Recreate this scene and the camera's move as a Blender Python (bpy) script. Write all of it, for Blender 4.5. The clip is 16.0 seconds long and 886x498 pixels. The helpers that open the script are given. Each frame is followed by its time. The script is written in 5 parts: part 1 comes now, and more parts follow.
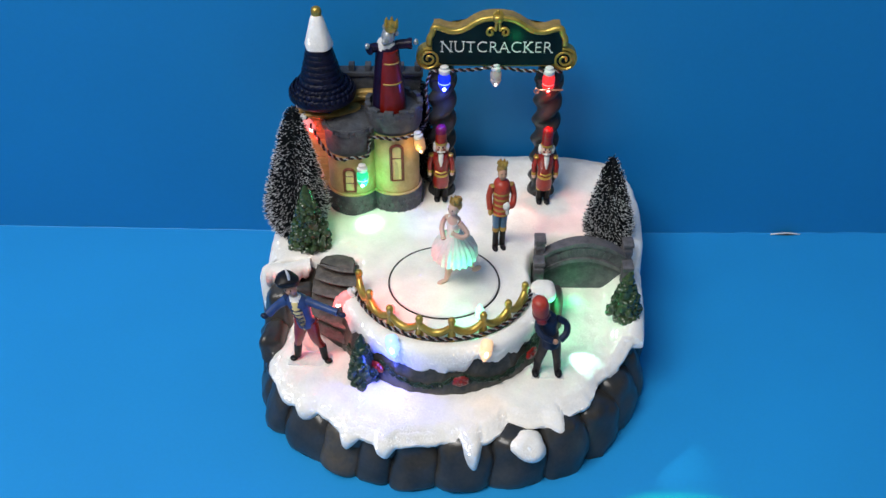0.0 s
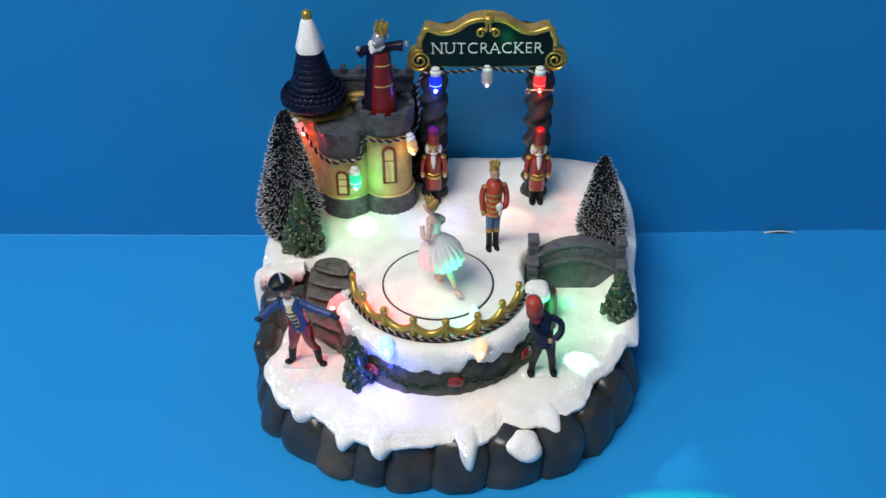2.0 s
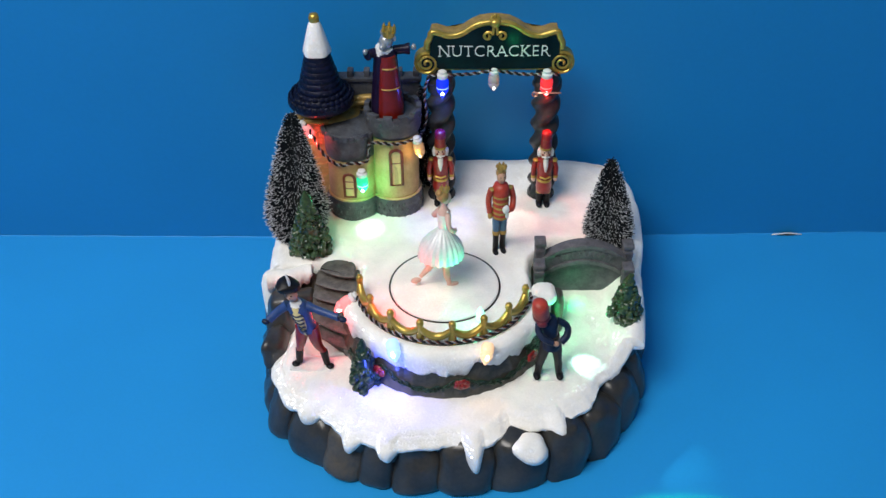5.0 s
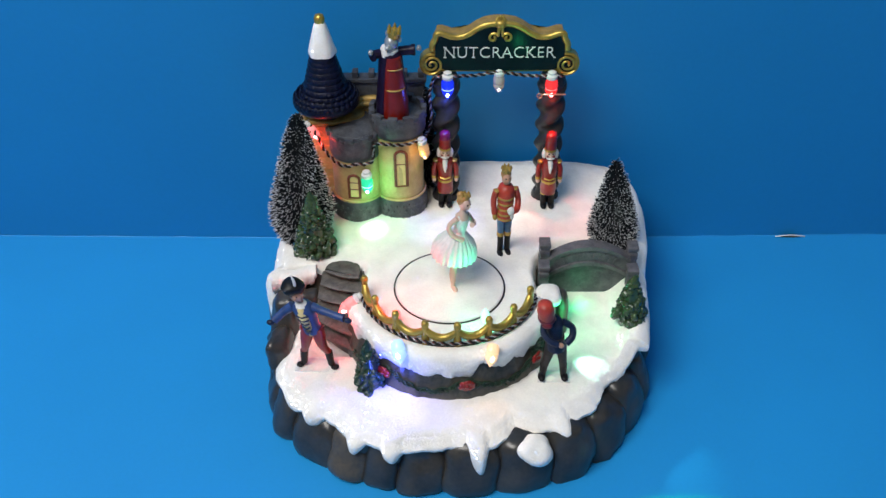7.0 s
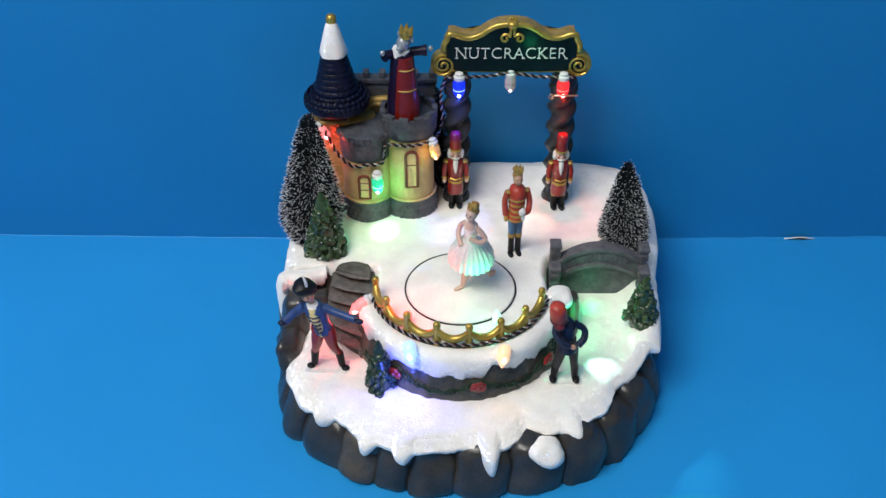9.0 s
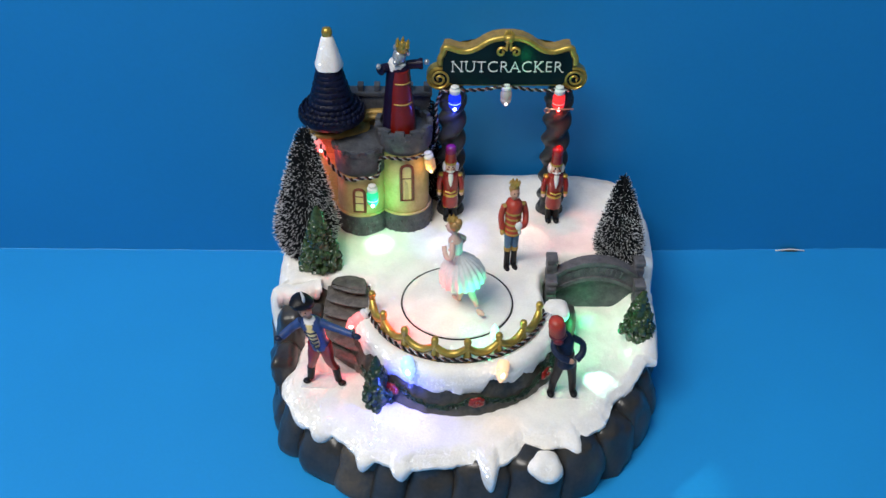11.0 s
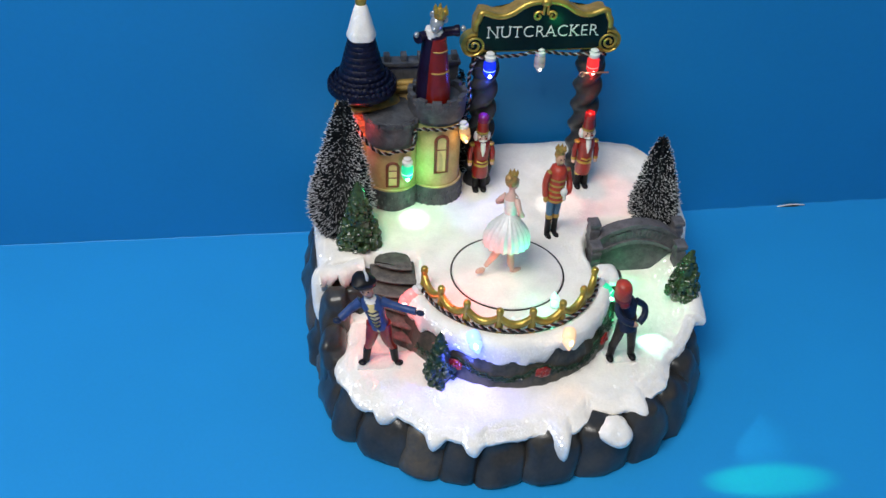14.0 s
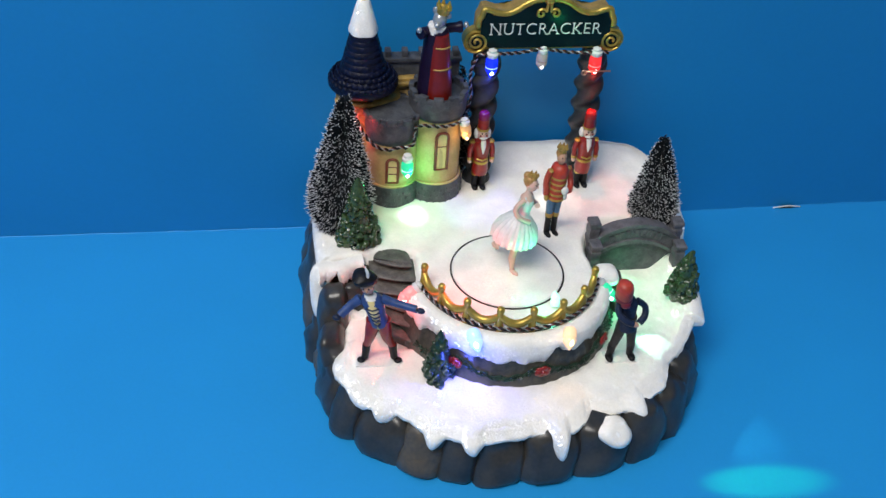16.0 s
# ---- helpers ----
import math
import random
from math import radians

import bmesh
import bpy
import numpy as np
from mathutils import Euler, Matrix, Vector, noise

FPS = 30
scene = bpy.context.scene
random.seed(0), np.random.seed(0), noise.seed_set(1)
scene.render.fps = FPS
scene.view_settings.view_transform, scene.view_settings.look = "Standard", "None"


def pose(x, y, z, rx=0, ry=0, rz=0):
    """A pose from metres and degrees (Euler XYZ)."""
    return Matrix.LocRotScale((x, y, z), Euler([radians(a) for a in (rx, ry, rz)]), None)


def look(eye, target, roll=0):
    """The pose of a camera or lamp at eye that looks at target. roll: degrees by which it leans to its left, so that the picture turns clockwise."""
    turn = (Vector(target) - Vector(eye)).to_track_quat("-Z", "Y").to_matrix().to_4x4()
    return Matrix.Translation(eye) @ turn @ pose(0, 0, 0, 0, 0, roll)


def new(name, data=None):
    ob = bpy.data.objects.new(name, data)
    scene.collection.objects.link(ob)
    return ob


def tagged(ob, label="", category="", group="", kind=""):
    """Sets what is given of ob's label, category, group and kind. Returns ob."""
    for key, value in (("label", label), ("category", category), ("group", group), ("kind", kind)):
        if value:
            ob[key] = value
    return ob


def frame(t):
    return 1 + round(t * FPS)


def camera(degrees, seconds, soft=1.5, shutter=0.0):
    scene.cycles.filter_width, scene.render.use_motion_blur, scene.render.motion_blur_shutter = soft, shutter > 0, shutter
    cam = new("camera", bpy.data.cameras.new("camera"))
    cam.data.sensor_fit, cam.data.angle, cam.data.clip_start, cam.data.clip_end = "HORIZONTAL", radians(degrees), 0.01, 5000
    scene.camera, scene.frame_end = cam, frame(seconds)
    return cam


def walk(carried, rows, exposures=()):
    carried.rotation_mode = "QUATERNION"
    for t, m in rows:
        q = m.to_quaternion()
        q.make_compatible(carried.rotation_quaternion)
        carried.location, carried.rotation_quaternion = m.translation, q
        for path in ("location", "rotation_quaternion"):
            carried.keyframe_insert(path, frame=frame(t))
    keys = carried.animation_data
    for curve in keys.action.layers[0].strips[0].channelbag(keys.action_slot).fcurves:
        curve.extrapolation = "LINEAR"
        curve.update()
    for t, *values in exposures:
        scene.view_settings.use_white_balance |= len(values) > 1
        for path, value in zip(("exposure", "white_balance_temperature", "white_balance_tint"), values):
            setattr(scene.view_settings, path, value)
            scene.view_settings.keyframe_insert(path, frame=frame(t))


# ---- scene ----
cam = camera(48.3, 16.0)
PATH = [
    (0, (0.002, -0.496, 0.504), (-0.004, 1.068, -0.743), 0.3),
    (0.5, (0.003, -0.497, 0.502), (0.002, 1.064, -0.747), 0.2),
    (1, (0.005, -0.498, 0.502), (-0.002, 1.075, -0.733), -0.0),
    (1.5, (0.004, -0.498, 0.501), (0.002, 1.076, -0.733), -0.3),
    (2, (0.005, -0.499, 0.5), (0.003, 1.076, -0.733), -0.4),
    (2.5, (0.006, -0.497, 0.504), (0.001, 1.072, -0.737), -0.4),
    (3, (0.006, -0.498, 0.503), (-0.004, 1.073, -0.734), -0.5),
    (3.5, (0.007, -0.497, 0.504), (-0.006, 1.073, -0.734), -0.5),
    (4, (0.007, -0.498, 0.504), (-0.013, 1.073, -0.735), -0.8),
    (6.5, (0.003, -0.498, 0.503), (-0.013, 1.076, -0.731), -0.5),
    (7, (0.002, -0.498, 0.504), (-0.014, 1.075, -0.732), -0.5),
    (7.5, (0.001, -0.499, 0.503), (-0.019, 1.077, -0.728), -0.5),
    (8, (0.001, -0.497, 0.504), (-0.025, 1.075, -0.732), -0.6),
    (8.5, (-0.003, -0.497, 0.503), (-0.022, 1.076, -0.732), -0.4),
    (10.8, (-0.011, -0.493, 0.505), (-0.014, 1.081, -0.728), 0.1),
    (11, (-0.019, -0.492, 0.505), (0.014, 1.09, -0.717), 0.7),
    (11.5, (-0.039, -0.487, 0.498), (0.104, 1.088, -0.726), 1.4),
    (12, (-0.061, -0.487, 0.493), (0.093, 1.06, -0.766), 1.0),
    (12.5, (-0.08, -0.476, 0.497), (0.149, 1.082, -0.735), 2.8),
    (13, (-0.096, -0.479, 0.495), (0.146, 1.084, -0.729), 2.1),
    (13.5, (-0.109, -0.48, 0.49), (0.15, 1.07, -0.748), 2.3),
    (14, (-0.122, -0.476, 0.49), (0.137, 1.064, -0.76), 2.7),
    (14.5, (-0.132, -0.472, 0.488), (0.172, 1.06, -0.76), 3.5),
    (15, (-0.142, -0.468, 0.488), (0.2, 1.055, -0.763), 4.5),
    (15.5, (-0.14, -0.469, 0.486), (0.196, 1.049, -0.771), 4.8),
    (16, (-0.132, -0.471, 0.488), (0.16, 1.059, -0.767), 4.2),
]
walk(cam, [(t, look(eye, target, roll)) for t, eye, target, roll in PATH])

# ---- light ----
world = bpy.data.worlds.new("room_air")
world.use_nodes = True
world.node_tree.nodes["Background"].inputs[0].default_value = (0.9, 0.95, 1.0, 1)
world.node_tree.nodes["Background"].inputs[1].default_value = 0.05
scene.world = world
scene.view_settings.exposure = 0.0

ceiling_lamp = bpy.data.lights.new("ceiling_lamp", "AREA")
ceiling_lamp.shape, ceiling_lamp.size, ceiling_lamp.size_y = "RECTANGLE", 1.1, 0.8
ceiling_lamp.energy, ceiling_lamp.color = 36.0, (1.0, 0.96, 0.91)
new("ceiling_lamp", ceiling_lamp).matrix_world = look((-0.70, -0.80, 1.76), (-0.08, 0.03, 0.05))


def led_beam(name, at, to, colour, watts, cone, blend=0.6, flat=1.0, roll=0):
    """The narrow beam of one small string bulb; the table patch's is added."""
    lamp = bpy.data.lights.new(name, "SPOT")
    lamp.energy, lamp.color, lamp.spot_size, lamp.spot_blend = watts, colour, radians(cone), blend
    lamp.shadow_soft_size = 0.0015
    new(name, lamp).matrix_world = look(at, to, roll) @ Matrix.Diagonal((1, flat, 1, 1))


def led_glow(name, at, colour, watts):
    lamp = bpy.data.lights.new(name, "POINT")
    lamp.energy, lamp.color, lamp.shadow_soft_size = watts, colour, 0.002
    new(name, lamp).location = at


RED, BLUE, GREEN, AMBER, WHITE = (1, 0.05, 0.03), (0.06, 0.1, 1), (0.03, 1, 0.35), (1, 0.5, 0.12), (1, 0.93, 0.85)
led_beam("castle_green_beam", (-0.0555, 0.0715, 0.104), (-0.053, 0.065, 0.08), (0.6, 1, 0.75), 0.045, 50)
led_glow("castle_green_glow", (-0.0520, 0.0680, 0.108), GREEN, 0.015)
led_glow("castle_red_glow", (-0.0890, 0.0830, 0.1400), RED, 0.028)
led_glow("castle_amber_glow", (-0.018, 0.079, 0.133), AMBER, 0.003)
led_beam("arch_blue_beam", (0.0, 0.096, 0.164), (-0.004, 0.075, 0.08), BLUE, 0.10, 44)
led_beam("arch_red_beam", (0.070, 0.096, 0.164), (0.082, 0.078, 0.08), RED, 0.09, 56, 0.9)
led_beam("arch_clear_beam", (0.035, 0.100, 0.163), (0.051, 0.070, 0.08), WHITE, 0.16, 24)
led_beam("arch_left_clear_beam", (0.035, 0.100, 0.163), (0.005, 0.060, 0.08), (1, 0.8, 0.7), 0.06, 30)
led_beam("rail_red_beam", (-0.068, -0.017, 0.0745), (-0.086, -0.026, 0.047), RED, 0.11, 95)
led_beam("rail_blue_beam", (-0.031, -0.064, 0.068), (-0.022, -0.085, 0.045), (0.25, 0.2, 1), 0.020, 100)
led_beam("rail_amber_beam", (0.029, -0.069, 0.067), (0.028, -0.088, 0.045), AMBER, 0.005, 100)
led_beam("rail_green_beam", (0.069, -0.021, 0.073), (0.092, -0.039, 0.047), (0.45, 1, 0.8), 0.30, 28, 0.6)
# added under the bridge to turn its vault green; no bulb hangs there
led_glow("bridge_green_glow", (0.092, 0.018, 0.0540), GREEN, 0.0028)
led_glow("path_green_glow", (0.076, -0.012, 0.068), GREEN, 0.010)
# added lamp in mid-air for the green patch on the table; no bulb here
led_beam("table_green_beam", (0.056, 0.0700, 0.200), (0.150, -0.119, 0.0), (0.0, 1, 0.22), 4.0, 18.0, 0.8, 0.25, -20)
# added lamp that tints the sign's middle green; its source is unseen
led_glow("sign_green_glow", (0.049, 0.080, 0.197), GREEN, 0.007)
led_glow("arch_blue_glow", (0.0, 0.092, 0.166), BLUE, 0.012)
led_glow("arch_red_glow", (0.0705, 0.092, 0.166), RED, 0.010)
led_glow("rail_blue_glow", (-0.0410, -0.0690, 0.0620), BLUE, 0.030)
led_glow("rail_red_glow", (-0.0720, -0.0220, 0.0740), RED, 0.009)
led_glow("stage_red_glow", (-0.034, -0.027, 0.093), RED, 0.012)
led_glow("stage_green_glow", (0.023, -0.036, 0.089), (0.12, 1, 0.55), 0.024)
led_beam("stage_green_beam", (0.0225, -0.0335, 0.0905), (0.003, 0.0, 0.113), (0.05, 1, 0.5), 0.13, 58, 0.8)
led_beam("stage_red_beam", (-0.0320, -0.0300, 0.0905), (-0.001, 0.0, 0.115), (1, 0.12, 0.12), 0.050, 56, 0.8)


# ---- materials ----
def material(name, colour, rough=0.5, metal=0.0, vary=0.25, scale=120.0, bump=0.2, fine=900.0, second=None, coat=0.0,
             emit=None, strength=0.0, trans=0.0, alpha=1.0):
    m = bpy.data.materials.new(name)
    m.use_nodes = True
    nt, bsdf = m.node_tree, m.node_tree.nodes["Principled BSDF"]
    bsdf.inputs["Roughness"].default_value = rough
    bsdf.inputs["Metallic"].default_value = metal
    bsdf.inputs["Coat Weight"].default_value = coat
    bsdf.inputs["Transmission Weight"].default_value = trans
    coords = nt.nodes.new("ShaderNodeTexCoord")
    big, small = nt.nodes.new("ShaderNodeTexNoise"), nt.nodes.new("ShaderNodeTexNoise")
    big.inputs["Scale"].default_value, small.inputs["Scale"].default_value = scale, fine
    big.inputs["Detail"].default_value, small.inputs["Detail"].default_value = 4, 3
    for n in (big, small):
        nt.links.new(coords.outputs["Object"], n.inputs["Vector"])
    ramp = nt.nodes.new("ShaderNodeValToRGB")
    dark = second or tuple(c * (1 - vary) for c in colour)
    light = colour if second else tuple(min(1, c * (1 + vary * 0.6)) for c in colour)
    ramp.color_ramp.elements[0].position, ramp.color_ramp.elements[1].position = 0.35, 0.65
    ramp.color_ramp.elements[0].color, ramp.color_ramp.elements[1].color = (*dark, 1), (*light, 1)
    mixer = nt.nodes.new("ShaderNodeMath")
    mixer.operation = "MULTIPLY_ADD"
    mixer.inputs[1].default_value = 0.3
    nt.links.new(small.outputs["Fac"], mixer.inputs[0])
    scaled = nt.nodes.new("ShaderNodeMath")
    scaled.operation = "MULTIPLY"
    scaled.inputs[1].default_value = 0.7
    nt.links.new(big.outputs["Fac"], scaled.inputs[0])
    nt.links.new(scaled.outputs[0], mixer.inputs[2])
    nt.links.new(mixer.outputs[0], ramp.inputs["Fac"])
    nt.links.new(ramp.outputs["Color"], bsdf.inputs["Base Color"])
    if bump:
        b = nt.nodes.new("ShaderNodeBump")
        b.inputs["Strength"].default_value, b.inputs["Distance"].default_value = bump, 0.0008
        nt.links.new(mixer.outputs[0], b.inputs["Height"])
        nt.links.new(b.outputs["Normal"], bsdf.inputs["Normal"])
    if emit:
        bsdf.inputs["Emission Color"].default_value = (*emit, 1)
        bsdf.inputs["Emission Strength"].default_value = strength
    return m


def glitter_snow():
    """White paint with fine glitter: each flake has its own tilt and gloss."""
    m = material("glitter_snow", (0.875, 0.845, 0.785), rough=0.85, vary=0.10, scale=60, bump=1.0, fine=750)
    nt, bsdf = m.node_tree, m.node_tree.nodes["Principled BSDF"]
    bsdf.inputs["Specular IOR Level"].default_value = 0.2
    coords = nt.nodes["Texture Coordinate"]
    flakes = nt.nodes.new("ShaderNodeTexVoronoi")
    flakes.inputs["Scale"].default_value = 1500
    nt.links.new(coords.outputs["Object"], flakes.inputs["Vector"])
    pick = nt.nodes.new("ShaderNodeSeparateColor")
    nt.links.new(flakes.outputs["Color"], pick.inputs[0])
    few = nt.nodes.new("ShaderNodeMath")
    few.operation, few.inputs[1].default_value = "GREATER_THAN", 0.76
    nt.links.new(pick.outputs[0], few.inputs[0])
    face = nt.nodes.new("ShaderNodeNewGeometry")
    lean = nt.nodes.new("ShaderNodeVectorMath")
    lean.operation = "MULTIPLY_ADD"
    lean.inputs[1].default_value, lean.inputs[2].default_value = (1.1, 1.1, 1.1), (-0.55, -0.55, -0.55)
    nt.links.new(flakes.outputs["Color"], lean.inputs[0])
    tilted = nt.nodes.new("ShaderNodeVectorMath")
    tilted.operation = "ADD"
    nt.links.new(face.outputs["Normal"], tilted.inputs[0])
    nt.links.new(lean.outputs[0], tilted.inputs[1])
    tilt = nt.nodes.new("ShaderNodeVectorMath")
    tilt.operation = "NORMALIZE"
    nt.links.new(tilted.outputs[0], tilt.inputs[0])
    flake = nt.nodes.new("ShaderNodeBsdfGlossy")
    flake.inputs["Roughness"].default_value = 0.16
    shine = nt.nodes.new("ShaderNodeMath")
    shine.operation, shine.inputs[1].default_value = "MULTIPLY", 0.85
    nt.links.new(few.outputs[0], shine.inputs[0])
    nt.links.new(shine.outputs[0], flake.inputs["Color"])
    nt.links.new(tilt.outputs[0], flake.inputs["Normal"])
    both = nt.nodes.new("ShaderNodeAddShader")
    nt.links.new(bsdf.outputs[0], both.inputs[0])
    nt.links.new(flake.outputs[0], both.inputs[1])
    nt.links.new(both.outputs[0], nt.nodes["Material Output"].inputs[0])
    return m


SNOW = glitter_snow()
BLUE_CARD = material("blue_card", (0.012, 0.295, 0.70), rough=0.55, vary=0.05, scale=6, bump=0.03, fine=400)
BLUE_WALL = material("blue_wall", (0.003, 0.213, 0.530), rough=0.6, vary=0.05, scale=5, bump=0.04, fine=300)
ROOM = material("room_paint", (0.5, 0.48, 0.45), rough=0.8, vary=0.06, scale=3, bump=0.05, fine=200)
ROCK = material("rock_paint", (0.058, 0.053, 0.046), rough=0.29, scale=48, bump=0.3, fine=420, second=(0.018, 0.021, 0.025))
COLUMN = material("column_paint", (0.045, 0.045, 0.047), rough=0.32, scale=110, bump=0.7, fine=500, second=(0.018, 0.020, 0.024))
ROCK_BROWN = material("brown_rock", (0.12, 0.095, 0.065), rough=0.45, scale=60, bump=0.7, fine=420, second=(0.045, 0.045, 0.045))
STONE = material("grey_stone_paint", (0.095, 0.100, 0.112), rough=0.5, scale=160, bump=0.7, fine=800, second=(0.035, 0.038, 0.048))
BRIDGE_STONE = material("bridge_stone_paint", (0.155, 0.152, 0.165), rough=0.5, scale=160, bump=0.7, fine=800, second=(0.070, 0.070, 0.080))
STEP = material("step_paint", (0.135, 0.122, 0.108), rough=0.5, scale=220, bump=1.0, fine=1100, second=(0.050, 0.045, 0.041))
CREAM = material("cream_wall_paint", (0.60, 0.45, 0.21), rough=0.5, scale=120, bump=0.4, fine=700, second=(0.45, 0.31, 0.12))
YELLOW = material("yellow_pane_paint", (0.75, 0.60, 0.26), rough=0.35, vary=0.1, scale=200)
BROWN = material("brown_frame_paint", (0.19, 0.042, 0.020), rough=0.4, vary=0.3, scale=300)
NAVY = material("navy_shingle_paint", (0.005, 0.008, 0.032), rough=0.40, scale=220, bump=0.7, fine=900, second=(0.003, 0.004, 0.014))
GOLD = material("gold_paint", (0.52, 0.36, 0.075), rough=0.36, metal=0.65, vary=0.3, scale=150, bump=0.3, fine=700)
GOLD_DULL = material("old_gold_paint", (0.42, 0.27, 0.07), rough=0.45, metal=0.3, vary=0.35, scale=180, bump=0.4)
BLACK = material("black_gloss_paint", (0.009, 0.009, 0.011), rough=0.42, vary=0.3, scale=200)
PANEL = material("sign_panel_paint", (0.004, 0.012, 0.014), rough=0.3, vary=0.4, scale=90, bump=0.3)
PANEL.node_tree.nodes["Principled BSDF"].inputs["Specular IOR Level"].default_value = 0.12
LETTER = material("letter_paint", (0.75, 0.76, 0.74), rough=0.5, vary=0.1, scale=300)
REDP = material("red_gloss_paint", (0.26, 0.014, 0.010), rough=0.28, vary=0.35, scale=180, coat=0.3)
REDC = material("red_coat_paint", (0.42, 0.045, 0.025), rough=0.42, vary=0.3, scale=200)
DARKRED = material("dark_red_paint", (0.16, 0.012, 0.02), rough=0.4, vary=0.35, scale=200)
BLUEP = material("blue_coat_paint", (0.03, 0.065, 0.20), rough=0.45, vary=0.3, scale=200)
BLUET = material("blue_trouser_paint", (0.06, 0.16, 0.30), rough=0.45, vary=0.25, scale=200)
NAVYP = material("navy_paint", (0.016, 0.026, 0.06), rough=0.42, vary=0.3, scale=200)
REDK = material("dark_red_gloss", (0.17, 0.009, 0.004), rough=0.30, vary=0.2, scale=180)
PURPLE = material("purple_cloak_paint", (0.010, 0.006, 0.026), rough=0.35, vary=0.35, scale=200)
CHAR = material("charcoal_paint", (0.035, 0.032, 0.032), rough=0.45, vary=0.3, scale=200)
SKIN = material("skin_paint", (0.52, 0.29, 0.20), rough=0.45, vary=0.12, scale=250)
BLUSH = material("pale_skin_paint", (0.66, 0.45, 0.37), rough=0.45, vary=0.1, scale=250)
WHITEP = material("white_paint", (0.75, 0.74, 0.72), rough=0.4, vary=0.1, scale=250)
SATIN = material("white_satin_paint", (0.72, 0.74, 0.72), rough=0.3, vary=0.1, scale=300, coat=0.2)
SILVER = material("silver_paint", (0.42, 0.45, 0.48), rough=0.3, metal=0.5, vary=0.3, scale=260)
HAIR = material("fair_hair_paint", (0.42, 0.24, 0.08), rough=0.4, metal=0.2, vary=0.3, scale=400)
GREEN_RESIN = material("green_resin", (0.055, 0.098, 0.036), rough=0.25, scale=150, bump=1.0, fine=700, second=(0.010, 0.032, 0.014), coat=0.4)
GREEN_DARK = material("dark_green_resin", (0.025, 0.06, 0.035), rough=0.3, scale=190, bump=0.8, fine=600, second=(0.008, 0.02, 0.014))
BRISTLE = material("bristle", (0.005, 0.008, 0.012), rough=0.6, vary=0.4, scale=300, bump=0)
FROST = material("frost_tips", (0.72, 0.74, 0.76), rough=0.6, vary=0.1, scale=300, bump=0)
WIRE = material("twisted_wire", (0.08, 0.08, 0.08), rough=0.4, metal=0.6)
SLOT = material("slot_black", (0.006, 0.006, 0.007), rough=0.7, vary=0.2)
for dull in (NAVY, COLUMN, PURPLE, BRISTLE, BLACK, CHAR, NAVYP):
    dull.node_tree.nodes["Principled BSDF"].inputs["Specular IOR Level"].default_value = 0.22
CLEAR = material("clear_socket_plastic", (0.75, 0.75, 0.75), rough=0.25, vary=0.05)


def bulb_material(name, colour, glow, strength):
    return material(name, colour, rough=0.15, vary=0.05, scale=400, bump=0.1, trans=0.0, emit=glow, strength=strength)


BULB = {
    "red": bulb_material("red_bulb", (0.5, 0.02, 0.02), (1, 0.04, 0.04), 0.8),
    "blue": bulb_material("blue_bulb", (0.02, 0.03, 0.45), (0.0, 0.03, 1), 0.8),
    "green": bulb_material("green_bulb", (0.04, 0.5, 0.28), (0.03, 1, 0.45), 0.5),
    "amber": bulb_material("amber_bulb", (0.8, 0.6, 0.4), (1, 0.58, 0.28), 0.7),
    "amber_dim": bulb_material("dim_amber_bulb", (0.8, 0.5, 0.25), (1, 0.45, 0.1), 0.2),
    "clear": bulb_material("clear_bulb", (0.38, 0.35, 0.34), (1, 0.8, 0.75), 0.05),
    "pale_green": bulb_material("pale_green_bulb", (0.5, 0.85, 0.7), (0.35, 1, 0.7), 1.3),
    "pale_red": bulb_material("pale_red_bulb", (0.8, 0.35, 0.34), (1, 0.16, 0.16), 0.75),
    "pale_blue": bulb_material("pale_blue_bulb", (0.4, 0.55, 0.85), (0.30, 0.50, 1), 1.1),
}
CORE = {k: bulb_material(k + "_diode", (0.9, 0.9, 0.9), g, s) for k, g, s in (
    ("red", (1, 0.75, 0.7), 3.0), ("blue", (0.55, 0.75, 1), 4.0), ("green", (0.6, 1, 0.85), 4.0),
    ("amber", (1, 0.85, 0.5), 3.0), ("amber_dim", (1, 0.75, 0.4), 1.5), ("clear", (1, 0.92, 0.88), 1.6), ("pale_blue", (0.7, 0.85, 1), 3.0), ("pale_green", (0.8, 1, 0.9), 3.0), ("pale_red", (1, 0.75, 0.72), 3.0))}


# ---- mesh helpers ----
def finish(name, bm, mats, smooth=True):
    me = bpy.data.meshes.new(name)
    bmesh.ops.recalc_face_normals(bm, faces=bm.faces)
    bm.to_mesh(me)
    bm.free()
    for m in mats if isinstance(mats, (list, tuple)) else [mats]:
        me.materials.append(m)
    if smooth:
        me.shade_smooth()
        me.set_sharp_from_angle(angle=radians(50))
    return me


def part(name, bm, mats, parent, label=""):
    ob = new(name, finish(name, bm, mats))
    ob.parent = parent
    return tagged(ob, label)


def thing(name, at, label, category, group="", kind=""):
    ob = new(name)
    ob.location = at
    ob.empty_display_size = 0.01
    return tagged(ob, label, category, group, kind)


def solid(name, bm, mats, at, label, category, group="", kind=""):
    ob = new(name, finish(name, bm, mats))
    ob.location = at
    return tagged(ob, label, category, group, kind)


